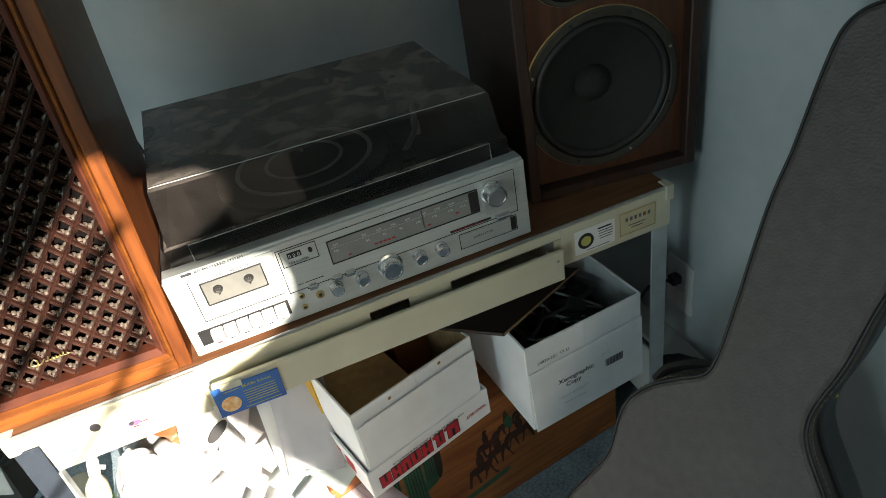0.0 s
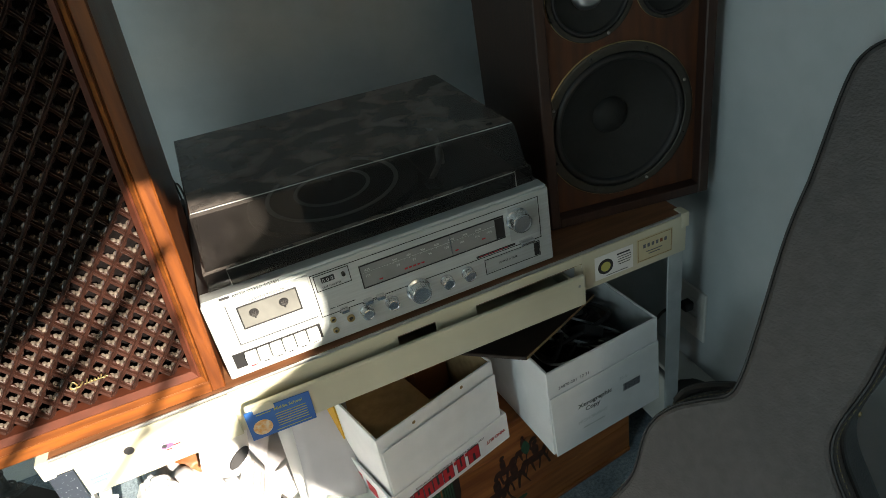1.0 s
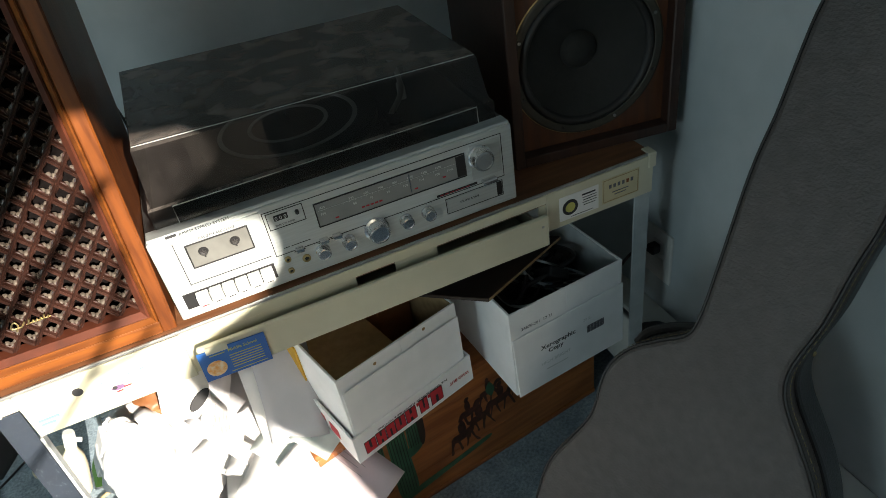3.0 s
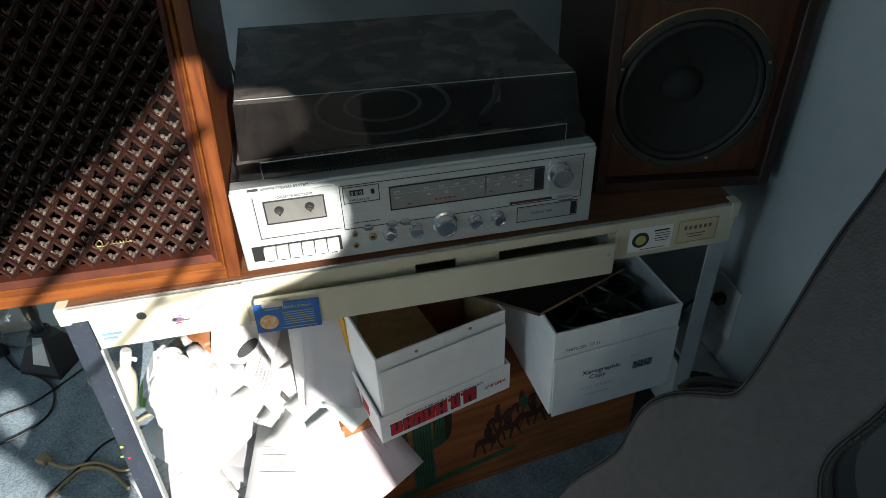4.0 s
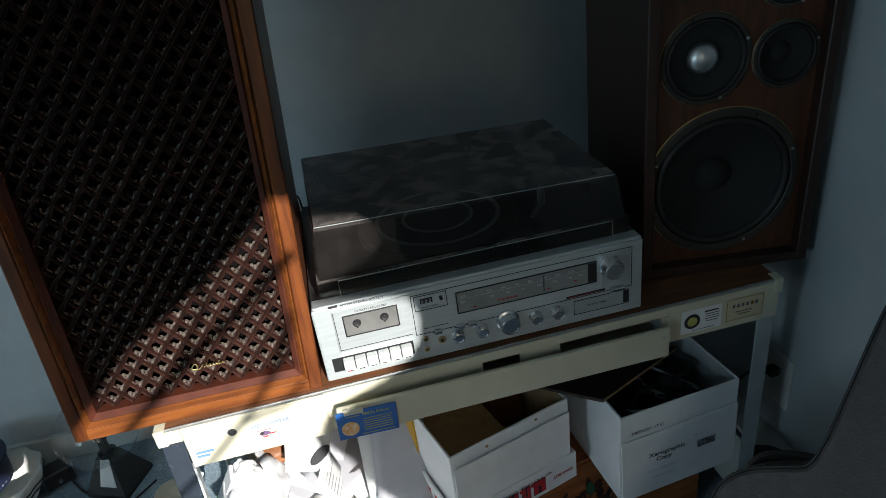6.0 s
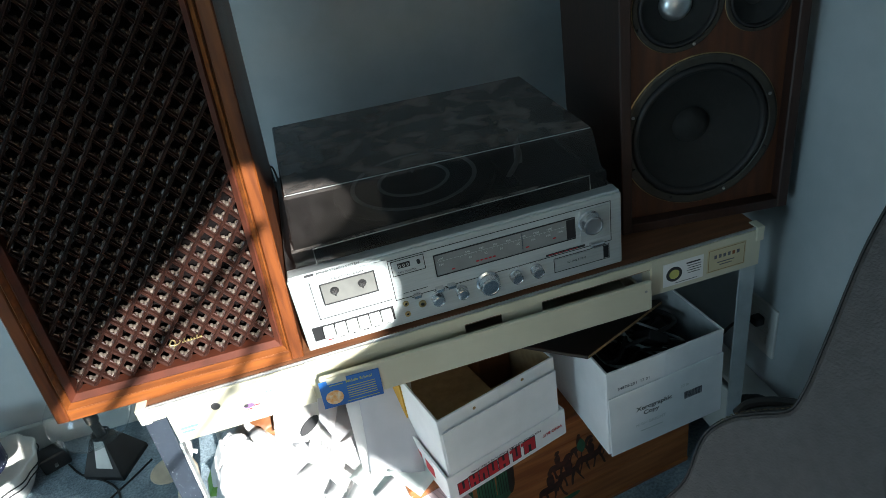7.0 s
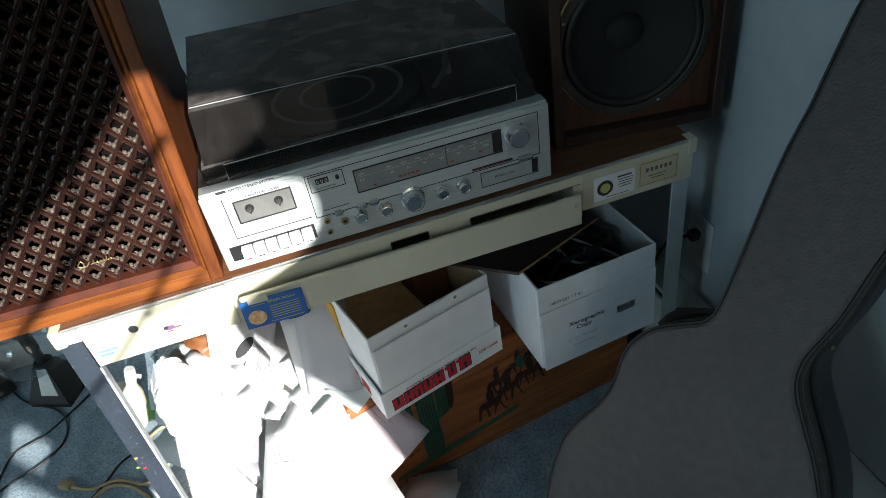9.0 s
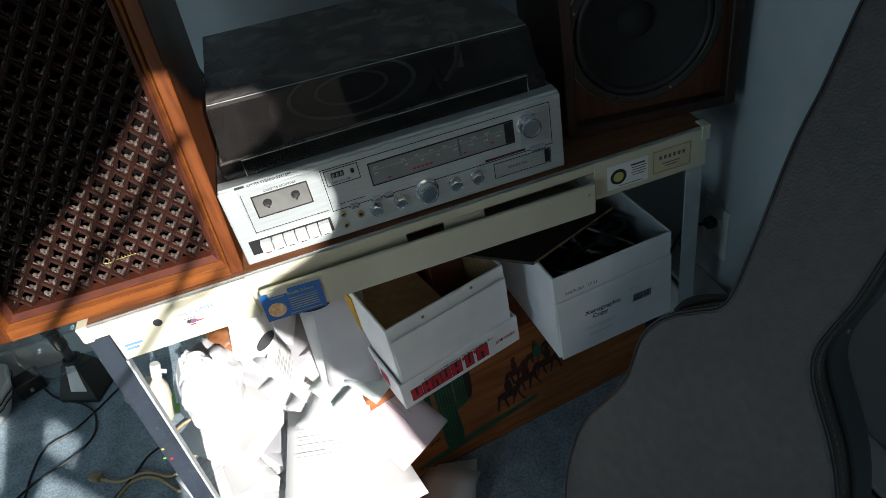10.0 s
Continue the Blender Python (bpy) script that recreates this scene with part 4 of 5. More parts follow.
blob("cactus_shade", [(.191, .27), (.200, .262), (.199, .19), (.189, .165), (.186, .20), (.188, .25)], BURNT, chest, -.0005)
blob("painted_ground", [(.05, .030), (.10, .042), (.17, .056), (.25, .066), (.33, .078), (.33, .066), (.24, .050), (.16, .036), (.09, .024), (.05, .022)], GREEN, chest, -.0004)
rng = random.Random(4)
# riders on horses: body, neck, head, rider and legs of each, painted small
for cx, cz, s in ((.275, .118, 1.35), (.318, .140, 1.3), (.372, .158, 1.25), (.425, .180, 1.1), (.295, .172, 1.1), (.345, .198, 1.0), (.450, .206, .9)):
    def dab(pts):
        blob("painted_figure", [(cx + s * (x + rng.uniform(-.0012, .0012)), cz + s * (z + rng.uniform(-.0012, .0012))) for x, z in pts], PAINTBROWN, chest, -.0004 - rng.uniform(0, .0002))
    dab([(-.020, .002), (-.014, .010), (.004, .010), (.016, .012), (.018, .002), (.006, -.004), (-.012, -.005)])
    dab([(.012, .008), (.018, .022), (.028, .024), (.033, .016), (.024, .014), (.018, .002)])
    dab([(-.004, .010), (-.006, .026), (.000, .034), (.006, .027), (.005, .010)])
    dab([(-.004, .034), (-.001, .042), (.004, .041), (.004, .034)])
    for lx, k in ((-.017, -.003), (-.010, .003), (.008, -.002), (.015, .005)):
        dab([(lx - .002, 0), (lx + k - .0015, -.014), (lx + k * 2 - .001, -.026), (lx + k * 2 + .002, -.026), (lx + k + .002, -.013), (lx + .003, 0)])
blob("painted_patch", [(.340, .205), (.350, .225), (.360, .205), (.352, .185)], GREEN, chest, -.0009)
column(.490, .215, .262, .007, 2)
blob("cactus_stem", [(.470, .225), (.475, .240), (.482, .228), (.500, .222), (.508, .238), (.512, .222), (.49, .212)], GREEN, chest, -.0004)
for x, z in ((.085, .082), (.10, .088), (.075, .105)):
    blob("painted_bird", [(x - .010, z + .003), (x - .002, z), (x + .010, z + .004), (x + .002, z - .003)], BURNT, chest, -.0004)


# ---- cartons on the chest ----
c1 = thing("paper_carton", pose(.147, -.040, CHH, 0, 0, 16), "white office-paper carton standing open in its upturned lid", "carton")
lidp = part("carton_lid", box(0, .252, 0, .004, 0, .062, .0008), CARTON, c1, "upturned white lid with red print")
part("lid_side", box(0, .004, .004, .40, 0, .062, .0008), CARTON, lidp)
part("lid_side", box(.248, .252, .004, .40, 0, .062, .0008), CARTON, lidp)
part("lid_back", box(0.004, .248, .396, .40, 0, .062, .0008), CARTON, lidp)
part("lid_bottom", box(.004, .248, .004, .396, 0, .003), CARTON, lidp)
inner = part("carton_front", box(.008, .244, .008, .012, .003, .186, .0008), CARTON, c1)
part("carton_side", box(.008, .012, .012, .392, .003, .186, .0008), CARTON, c1)
part("carton_side", box(.240, .244, .012, .392, .003, .186, .0008), CARTON, c1)
part("carton_back", box(.012, .240, .388, .392, .003, .186, .0008), CARTON, c1)
part("carton_bottom", box(.012, .240, .012, .388, .003, .007), KRAFT, c1)
part("carton_liner", box(.0122, .0135, .013, .387, .007, .184), KRAFT, c1, "bare brown board inside")
part("carton_liner", box(.2385, .2398, .013, .387, .007, .184), KRAFT, c1)
part("carton_liner", box(.0137, .2383, .386, .3875, .007, .184), KRAFT, c1)
part("carton_liner", box(.0137, .2383, .0125, .0138, .007, .184), KRAFT, c1)
part("inside_flap", box(.016, .150, .016, .30, .118, .121, .0008), KRAFT, c1)
part("rust_folder", box(.165, .236, .14, .36, .05, .176, .002), RUST, c1, "rust-brown folder inside")
part("yellow_folder", box(.0045, .0075, .14, .30, .090, .168), YELLOW, c1, "yellow folder tucked in the side")
fl = part("front_flap", box(.010, .2415, -.0034, -.0016, .055, .162, .0007), CARTON, inner)
fl.matrix_basis = pose(0, .0080, 0, 1.2, 0, 0)
for x, z in ((.078, .1725), (.176, .1755)):
    part("rivet_hole", lathe([(0, .0006), (.0028, .0005), (.0032, 0)], 12, at_face(x, .0078, z)), KRAFT, c1)
part("tape", box(.128, .158, .0068, .0078, .150, .1855), CARTON, c1)
# upside-down red print of the lid, as plain shapes
shapes, backing = bmesh.new(), bmesh.new()
xx = .018
for k, wdt in enumerate((.023, .020, .019, .022, .024, .006, .019, .006, .028)):
    w4, zt = wdt * .86, .037 + .0016 * k ** .5
    if wdt < .01:
        box(xx, xx + w4, -.0010, -.0004, zt - .007, zt, .0, 1, shapes)
    else:
        box(xx - .0012, xx + w4 + .0012, -.0006, -.0001, .0100, zt + .0014, .0, 1, backing)
        for a, b, c, d in ((0, .38, .0112, zt), (.62, 1, .0112, zt), (.38, .62, (.0112, .020, .029)[k % 3], (.0190, .028, zt)[k % 3])):
            box(xx + w4 * a, xx + w4 * b, -.0010, -.0005, c, d, .0, 1, shapes)
    xx += wdt
part("red_print", shapes, REDINK, lidp, "bold red print")
part("print_outline", backing, INK, lidp, "dark outline of the red print")
UPSIDE = pose(0, 0, 0, 0, 0, 180)
lettering("fine_print", "FOR OFFICE SUPPLIES, FURNITURE & PRINTING", .0062, INK, lidp, pose(.196, -.0006, .0475, 90, 0, 0) @ UPSIDE, squeeze=1.15)
lettering("slogan", "WHO BUT", .0098, REDINK, lidp, pose(.243, -.0006, .031, 90, 0, 0) @ UPSIDE, squeeze=.95, bold=.0002)
sidep = bmesh.new()
for i in range(7):
    box(-.0008, -.0002, .05 + i * .045, .08 + i * .045, .018, .042, .0, 1, sidep)
part("red_side_print", sidep, REDINK, lidp)

c2 = thing("copier_paper_carton", pose(.437, -.046, CHH, 0, 0, 5), "white copier-paper carton full of black cables and clutter", "carton")
B2W, B2D, B2H = .229, .32, .190
part("carton_front", box(0, B2W, 0, .004, 0, B2H, .0008), CARTON, c2)
part("carton_back", box(0, B2W, B2D - .004, B2D, 0, B2H, .0008), CARTON, c2)
part("carton_side", box(0, .004, .004, B2D - .004, 0, B2H, .0008), CARTON, c2)
part("carton_side", box(B2W - .004, B2W, .004, B2D - .004, 0, B2H, .0008), CARTON, c2)
part("carton_bottom", box(.004, B2W - .004, .004, B2D - .004, 0, .004), KRAFT, c2)
# white board inside drawn grey: the box's inner shade is in the colour
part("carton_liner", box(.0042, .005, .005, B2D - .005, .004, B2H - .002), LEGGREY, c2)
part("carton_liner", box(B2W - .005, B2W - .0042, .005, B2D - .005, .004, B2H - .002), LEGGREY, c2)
part("carton_liner", box(.005, B2W - .005, B2D - .006, B2D - .0045, .004, B2H - .002), KRAFT, c2)
flap2 = part("front_flap", box(.004, B2W + .003, -.0042, -.0016, -.004, .136, .0007), CARTON, c2)
flap2.matrix_basis = pose(0, 0, 0, 0, -1.5, 0)
part("tape", box(.112, .146, -.0010, -.0002, .1265, B2H - .002), CARTON, c2)
lettering("print", "Xerographic", .0135, INK, c2, pose(.054, -.0042, .083, 90, 0, 0), squeeze=1.05, bold=.0003)
lettering("print", "Copy", .0135, INK, c2, pose(.068, -.0042, .070, 90, 0, 0), squeeze=1.05, bold=.0003)
lettering("print", "HIGH BRIGHT", .0100, LIGHTINK, c2, pose(.052, -.0042, .046, 90, 0, 0))
lettering("print", "34870-201  17 31", .0088, GREYINK, c2, pose(.020, -.0012, .146, 90, 0, 0), squeeze=1.0)
lettering("print", "20 lb", .0088, LIGHTINK, c2, pose(.142, -.0042, .098, 90, 0, 0))
bars(c2, "barcode", GREYINK, [(.150 + i * .0022, .1509 + i * .0022 + (.0005 if i % 3 else 0), .068, .085) for i in range(17)], -.0046, .0003)
bars(c2, "fine_print", LIGHTINK, [(.062, .108, .0315, .0335)], -.0040)
bag2 = thing("cable_clutter", pose(.437, -.046, CHH, 0, 0, 5), "tangle of black cables and small black gadgets", "cables")
rng = random.Random(11)
for i in range(16):
    p = [(rng.uniform(.02, .20), rng.uniform(.03, .28), rng.uniform(.10, .172)) for _ in range(5)]
    part("cable", tube(spline(p, 7), rng.choice((.0024, .003, .004))), BLACK if i % 4 else LEGGREY, bag2)
for i in range(9):
    g = part("gadget", box(-.03, .03, -.02, .02, -.010, .010, .004, 2), BLACK if i % 3 else DECK, bag2)
    g.matrix_basis = pose(rng.uniform(.05, .18), rng.uniform(.04, .26), rng.uniform(.10, .15), rng.uniform(-40, 40), rng.uniform(-40, 40), rng.uniform(0, 180))
part("filling", box(.008, B2W - .008, .008, B2D - .008, .006, .105, .003), BLACK, bag2)
book = thing("dark_folder", pose(.470, .10, CHH + .178, -14, 12, 33), "dark folder lying across the carton's corner", "folder")
part("cover", box(-.13, .13, -.085, .085, 0, .006, .001), BURNT, book)
part("page_edge", box(-.128, .128, -.0855, -.083, .001, .005), KRAFT, book)


# ---- guitar case against the wall ----
CN = Vector((-math.cos(radians(25)) * math.cos(radians(20)), -math.cos(radians(25)) * math.sin(radians(20)), math.sin(radians(25))))
CU = (Vector((0, 0, 1)) - CN.z * CN).normalized()
CR = CU.cross(CN)
C0 = Vector((.564, -.315, .515)) + CR * .038
case_m = Matrix((( CR.x, CU.x, CN.x, C0.x), (CR.y, CU.y, CN.y, C0.y), (CR.z, CU.z, CN.z, C0.z), (0, 0, 0, 1)))
case = thing("guitar_case", case_m, "dark grey textured vinyl acoustic guitar case leaning on the wall", "guitar case")
half = [(.0, .512), (.030, .505), (.052, .488), (.062, .455), (.067, .36), (.070, .277), (.063, .16), (.060, .09), (.067, .058), (.098, .034), (.130, .008), (.153, -.025), (.161, -.06), (.162, -.12), (.183, -.175), (.204, -.225), (.211, -.275), (.206, -.345), (.180, -.42), (.10, -.492), (.0, -.510)]
far_half = half[:5] + [(.074, .277), (.069, .206), (.066, .141), (.057, .086), (.057, .053), (.068, .027), (.088, .0), (.116, -.037), (.139, -.077), (.160, -.13), (.183, -.19), (.202, -.25), (.208, -.30), (.200, -.36), (.172, -.43), (.10, -.492), (.0, -.510)]
right_pts = spline([(a, b, 0) for a, b in far_half], 5)
left_pts = spline([(a, b, 0) for a, b in half], 5)
outline = [(p.x, p.y) for p in right_pts] + [(-p.x, p.y) for p in left_pts[-2:0:-1]]
outline = [(x + max(0, min(.016, (y - .075) * .06)), y) for x, y in outline]     # the neck bends a little


def inset_outline(d):
    out = []
    n = len(outline)
    for i in range(n):
        a, b, c = Vector(outline[i - 1]), Vector(outline[i]), Vector(outline[(i + 1) % n])
        t = (c - a).normalized()
        out.append(b + Vector((t.y, -t.x)) * d)
    return out


def shell(levels, cap_first=True, cap_last=True):
    bm = bmesh.new()
    loops = []
    for d, z in levels:
        loops.append([bm.verts.new((p.x, p.y, z)) for p in inset_outline(d)])
    n = len(loops[0])
    for a, b in zip(loops, loops[1:]):
        for i in range(n):
            bm.faces.new((a[i], a[(i + 1) % n], b[(i + 1) % n], b[i]))
    if cap_first:
        bm.faces.new(loops[0])
    if cap_last:
        bm.faces.new(loops[-1])
    return bm


def area_sign():
    s = 0
    for (x0, y0), (x1, y1) in zip(outline, outline[1:] + outline[:1]):
        s += x0 * y1 - x1 * y0
    return 1 if s > 0 else -1


IN = -area_sign()
part("lid_shell", shell([(0, -.040), (0, -.006), (IN * .002, -.002), (IN * .006, 0)], cap_first=False), VINYL, case, "dark grey vinyl lid")
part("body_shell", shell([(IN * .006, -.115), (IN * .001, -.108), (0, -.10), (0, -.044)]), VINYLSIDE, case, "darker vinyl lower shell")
part("seam_valance", shell([(-IN * .0035, -.046), (-IN * .0035, -.038)]), RUBBER, case, "black seam binding")
part("edge_welt", tube([(p.x, p.y, -.004) for p in inset_outline(-IN * .0008)], .0020, 6, True), RUBBER, case)
st = bmesh.new()
ring = inset_outline(-IN * .0040)
cum = 0.0
for i in range(len(ring)):
    a, b = ring[i], ring[(i + 1) % len(ring)]
    L = (b - a).length
    m = max(1, int(L / .006))
    for j in range(m):
        p = a.lerp(b, j / m)
        q = a.lerp(b, (j + .6) / m)
        tube([(p.x, p.y, -.012), (q.x, q.y, -.012)], .00045, 4, False, st)
part("stitching", st, THREAD, case, "yellow-tan stitching")["kind"] = "stuff"


def latch(u, v, ang):
    lt = part("latch", box(-.012, .012, -.003, .003, -.058, -.022, .001), BRASSY, case, "small brass latch")
    lt.matrix_basis = pose(u, v, 0, 0, 0, ang)
    part("latch_loop", tube(spline([(-.006, -.005, -.050), (-.006, -.007, -.030), (.006, -.007, -.030), (.006, -.005, -.050)], 5, True), .0012, 6, True), BRASSY, lt)


latch(-.0605, .175, -90)
latch(.0605, .150, 90)
latch(.205, -.35, 85)
for u, v in ((.0625, .11), (.064, .085)):
    part("rivet", lathe([(0, .003), (.003, .0022), (.0036, 0)], 10, pose(u - .0012, v, -.056, 0, 90, 0)), BRASSY, case)
part("handle", tube(spline([(-.085, .044, -.075), (-.115, .030, -.075), (-.145, .008, -.075), (-.158, -.016, -.075)], 6), .007, 8), BLACK, case, "padded black carrying handle")


# ---- papers heaped under the table ----
def sheet(name, w, h, m, mat, label, curl=.004, seed=0, lines=0):
    r = random.Random(seed)
    bm = bmesh.new()
    n = 5
    a, b, ph = r.uniform(-1, 1), r.uniform(-1, 1), r.uniform(0, 6)
    grid = [[None] * (n + 1) for _ in range(n + 1)]
    for layer, dz in ((0, 0), (1, .0006)):
        for i in range(n + 1):
            for j in range(n + 1):
                u, v = i / n - .5, j / n - .5
                z = curl * (a * 4 * u * u + b * 4 * v * v + math.sin(3 * u + 2 * v + ph) * .6)
                vert = bm.verts.new((u * w, v * h, z + dz))
                if layer == 0:
                    grid[i][j] = [vert]
                else:
                    grid[i][j].append(vert)
    for i in range(n):
        for j in range(n):
            for k in (0, 1):
                bm.faces.new((grid[i][j][k], grid[i + 1][j][k], grid[i + 1][j + 1][k], grid[i][j + 1][k]))
    rim = [(i, 0) for i in range(n)] + [(n, j) for j in range(n)] + [(n - i, n) for i in range(n)] + [(0, n - j) for j in range(n)]
    for (i, j), (k, l) in zip(rim, rim[1:] + rim[:1]):
        bm.faces.new((grid[i][j][0], grid[k][l][0], grid[k][l][1], grid[i][j][1]))
    ob = part(name, bm, mat, smooth=True)
    ob.matrix_basis = m
    tagged(ob, label, "paper", "papers under the table")
    if lines:
        bmr = bmesh.new()
        for k in range(lines):
            x0 = -.38 * w
            box(x0, x0 + w * r.uniform(.25, .6), h * (.36 - .07 * k) - .0005, h * (.36 - .07 * k) + .0005, curl * 2.2 + .001, curl * 2.2 + .0013, 0, 1, bmr)
        pr = part("print", bmr, FADED, ob)
    return ob


rng = random.Random(21)
# stacks that carry the loose sheets
for x, y, z0, z1, w, d, a in ((-.13, .12, 0, .205, .20, .26, 14), (.0, .06, 0, .200, .13, .24, -4), (-.08, -.05, 0, .185, .24, .17, -9), (-.17, .23, 0, .245, .15, .20, 12), (.035, -.06, 0, .190, .10, .16, 10), (.0, .19, 0, .270, .13, .13, 24)):
    ps = thing("paper_stack", pose(x, y, z0, 0, 0, a), "thick uneven stack of white papers", "paper", "papers under the table")
    zz = 0
    while zz < z1 - z0 - .001:
        t = min(rng.uniform(.010, .026), z1 - z0 - zz)
        part("paper_layer", box(-w / 2 + rng.uniform(-.006, .006), w / 2 + rng.uniform(-.006, .006), -d / 2 + rng.uniform(-.006, .006), d / 2 + rng.uniform(-.006, .006), zz, zz + t - .0008, .001), PAPER, ps)
        zz += t
LOOSE = [
    # x, y, z, tilt x, tilt y, turn, width, height, paper
    (-.172, .140, .224, 3, -3, -42, .205, .195, PAPER), (-.105, -.025, .200, 3, -4, -30, .216, .279, PAPER),
    (-.005, -.045, .226, 9, 4, -10, .175, .235, PAPER), (.045, -.075, .204, 3, 4, 14, .150, .180, PAPER),
    (-.102, .085, .212, 3, 0, -18, .100, .150, PAPER_SHADED), (-.090, .060, .208, -3, 4, 34, .090, .130, PAPER_SHADED),
    (.126, -.022, .252, 14, 8, -62, .150, .115, PAPER2), (.085, -.005, .246, 10, 14, -48, .110, .120, PAPER),
    (.080, .105, .372, 58, -6, -20, .105, .180, PAPER_SHADED), (.062, .120, .350, 54, -10, -14, .110, .170, PAPER),
    (.074, .035, .288, 10, 8, -60, .055, .095, PAPER), (.098, .045, .304, 8, 6, -56, .085, .055, PAPER3),
    (.044, .062, .284, 12, 6, -53, .125, .065, PAPER3), (.020, .040, .262, 10, 4, -40, .120, .100, PAPER),
    (-.040, .140, .305, 68, 0, 78, .100, .135, PAPER), (.024, .130, .300, 14, 6, -58, .115, .080, PAPER),
    (-.030, .190, .308, 12, 4, -58, .125, .130, PAPER_SHADED), (.020, .205, .312, 20, -6, -36, .120, .110, PAPER),
    (-.116, .200, .270, 8, 6, -44, .110, .065, PAPER_SHADED), (-.095, .215, .290, 12, 10, -30, .090, .080, PAPER3),
    (-.050, .135, .256, 8, 10, -54, .120, .085, PAPER), (.010, .098, .258, 9, 6, -30, .130, .100, PAPER),
    (-.205, .020, .196, 4, -8, 30, .130, .200, PAPER), (-.065, .235, .330, 46, 10, -26, .100, .120, PAPER_SHADED),
]
for i, (x, y, z, a, b, c, w, h, mat) in enumerate(LOOSE):
    pink, green = mat is PAPER2, mat is PAPER3
    lab = "pale pink sheet of paper on the heap" if pink else "pale green printed slip on the heap" if green else "loose white sheet of paper lying on the heap" if w > .17 else "small white envelope or card on the heap"
    sheet("paper_sheet", w, h, pose(x, y, z, a, b, c), mat, lab, .004, i, 5 if i % 4 == 2 else 0)
lens_p = sheet("grey_folder", .085, .090, pose(-.082, .165, .400, 60, 4, -14), PAPER, "grey-white folded card with a dark oval on it", .003, 77)
part("cutout", lathe([(0, .0004), (.012, .0003), (.013, 0)], 20, pose(.024, -.014, .0052, 0, 0, 46) @ Matrix.Diagonal((1.9, .75, 1, 1))), INK, lens_p)
disc = thing("black_disc", pose(.044, .150, .430, -22, 8, 10), "small black plastic disc lying on the papers", "disc")
part("disc_plate", lathe([(.004, 0), (.030, 0), (.031, .001), (.030, .002), (.004, .002)], 36), BLACK, disc)
part("disc_label", lathe([(0, .0022), (.010, .0022), (.0102, .0010), (0, .0010)], 24), GREYINK, disc)
note = sheet("red_pen_note", .10, .14, pose(-.16, -.125, .190, 4, 0, 28), PAPER, "white note with a red marker on it", .002, 78)
red = thing("red_marker", pose(-.165, -.120, .199, 0, 90, 24), "red plastic marker lying on the papers", "pen")
part("barrel", lathe([(0, -.05), (.0045, -.05), (.0045, .03), (.003, .04), (0, .041)], 14), REDINK, red)
fallen = sheet("fallen_sheet", .12, .17, pose(.150, -.075, .030, 4, -14, -35), PAPER, "white sheet slipped down to the carpet by the chest", .012, 79)
fallen2 = sheet("fallen_sheet", .12, .17, pose(.165, -.060, .018, 2, -10, -22), PAPER3, "pale sheet lying on the carpet by the chest", .008, 80)


# ---- plastic bag, bottle and carton left of the heap ----
def crumple(name, rx, ry, rz, m, mat, seed, label, category, amp=.20):
    bm = bmesh.new()
    bmesh.ops.create_icosphere(bm, subdivisions=5, radius=1)
    for v in bm.verts:
        d = v.co.normalized()
        n1 = noise.noise(d * 2.2 + Vector((seed, 0, 0)))
        n2 = 1 - abs(noise.noise(d * 5.0 + Vector((0, seed, 0)))) * 2
        n3 = 1 - abs(noise.noise(Vector((d.x * 3, d.y * 9, d.z * 4 + seed)))) * 2
        v.co = Vector((d.x * rx, d.y * ry, d.z * rz)) * (1 + amp * n1 + amp * .14 * n2 + amp * .14 * n3)
    ob = part(name, bm, mat, smooth=True)
    ob.matrix_basis = m
    return tagged(ob, label, category)


bagob = crumple("plastic_bag", .058, .085, .075, pose(-.205, .195, .290, 14, 0, -14), BAG, 3.0, "white crumpled plastic carrier bag on the papers", "bag", .24)
knot = crumple("bag_knot", .022, .018, .03, pose(.01, .0, .085), BAG, 5.0, "", "", .3)
knot.parent = bagob
knot["label"] = "twisted knot of the bag"
carton_s = thing("small_food_carton", pose(-.262, .205, .245, 15, 26, 12), "small white carton with a green band and printed label", "carton")
part("body", box(-.035, .035, -.02, .02, 0, .13, .002), PAPER, carton_s)
part("green_band", box(-.0353, .0353, -.0205, .0205, .004, .035, .001), GREENP, carton_s)
bars(carton_s, "barcode", INK, [(-.02 + i * .0035, -.0182 + i * .0035, .075, .092) for i in range(8)], -.0203)
bars(carton_s, "print", LIGHTINK, [(-.022, .02, .105, .108), (-.022, .012, .098, .1005)], -.0203)
part("stand", box(-.036, .036, -.02, .02, -.002, 0), PAPER, carton_s)
bottle = thing("cream_bottle", pose(-.438, .440, 0, -4, 17, 10) @ Matrix.Diagonal((.66, .66, .82, 1)), "cream plastic bottle with a nozzle standing behind the table leg", "bottle")
part("body", lathe([(0, 0), (.036, 0), (.040, .006), (.040, .09), (.034, .125), (.018, .15), (.016, .16), (0, .16)], 32), CREAMP, bottle, smooth=True)
part("cap", lathe([(.018, .158), (.019, .162), (.019, .200), (.016, .206), (0, .206)], 24), WHITEP, bottle, smooth=False)
part("nozzle", tube([(.0, 0, .182), (.035, -.01, .176)], .007, 10), WHITEP, bottle)
dish = thing("cream_saucer", pose(-.495, .550, 0), "cream round plastic saucer on the carpet", "saucer")
part("dish", lathe([(0, .002), (.032, .002), (.044, .014), (.047, .014), (.034, 0), (0, 0)], 36), CREAMP, dish, smooth=True)

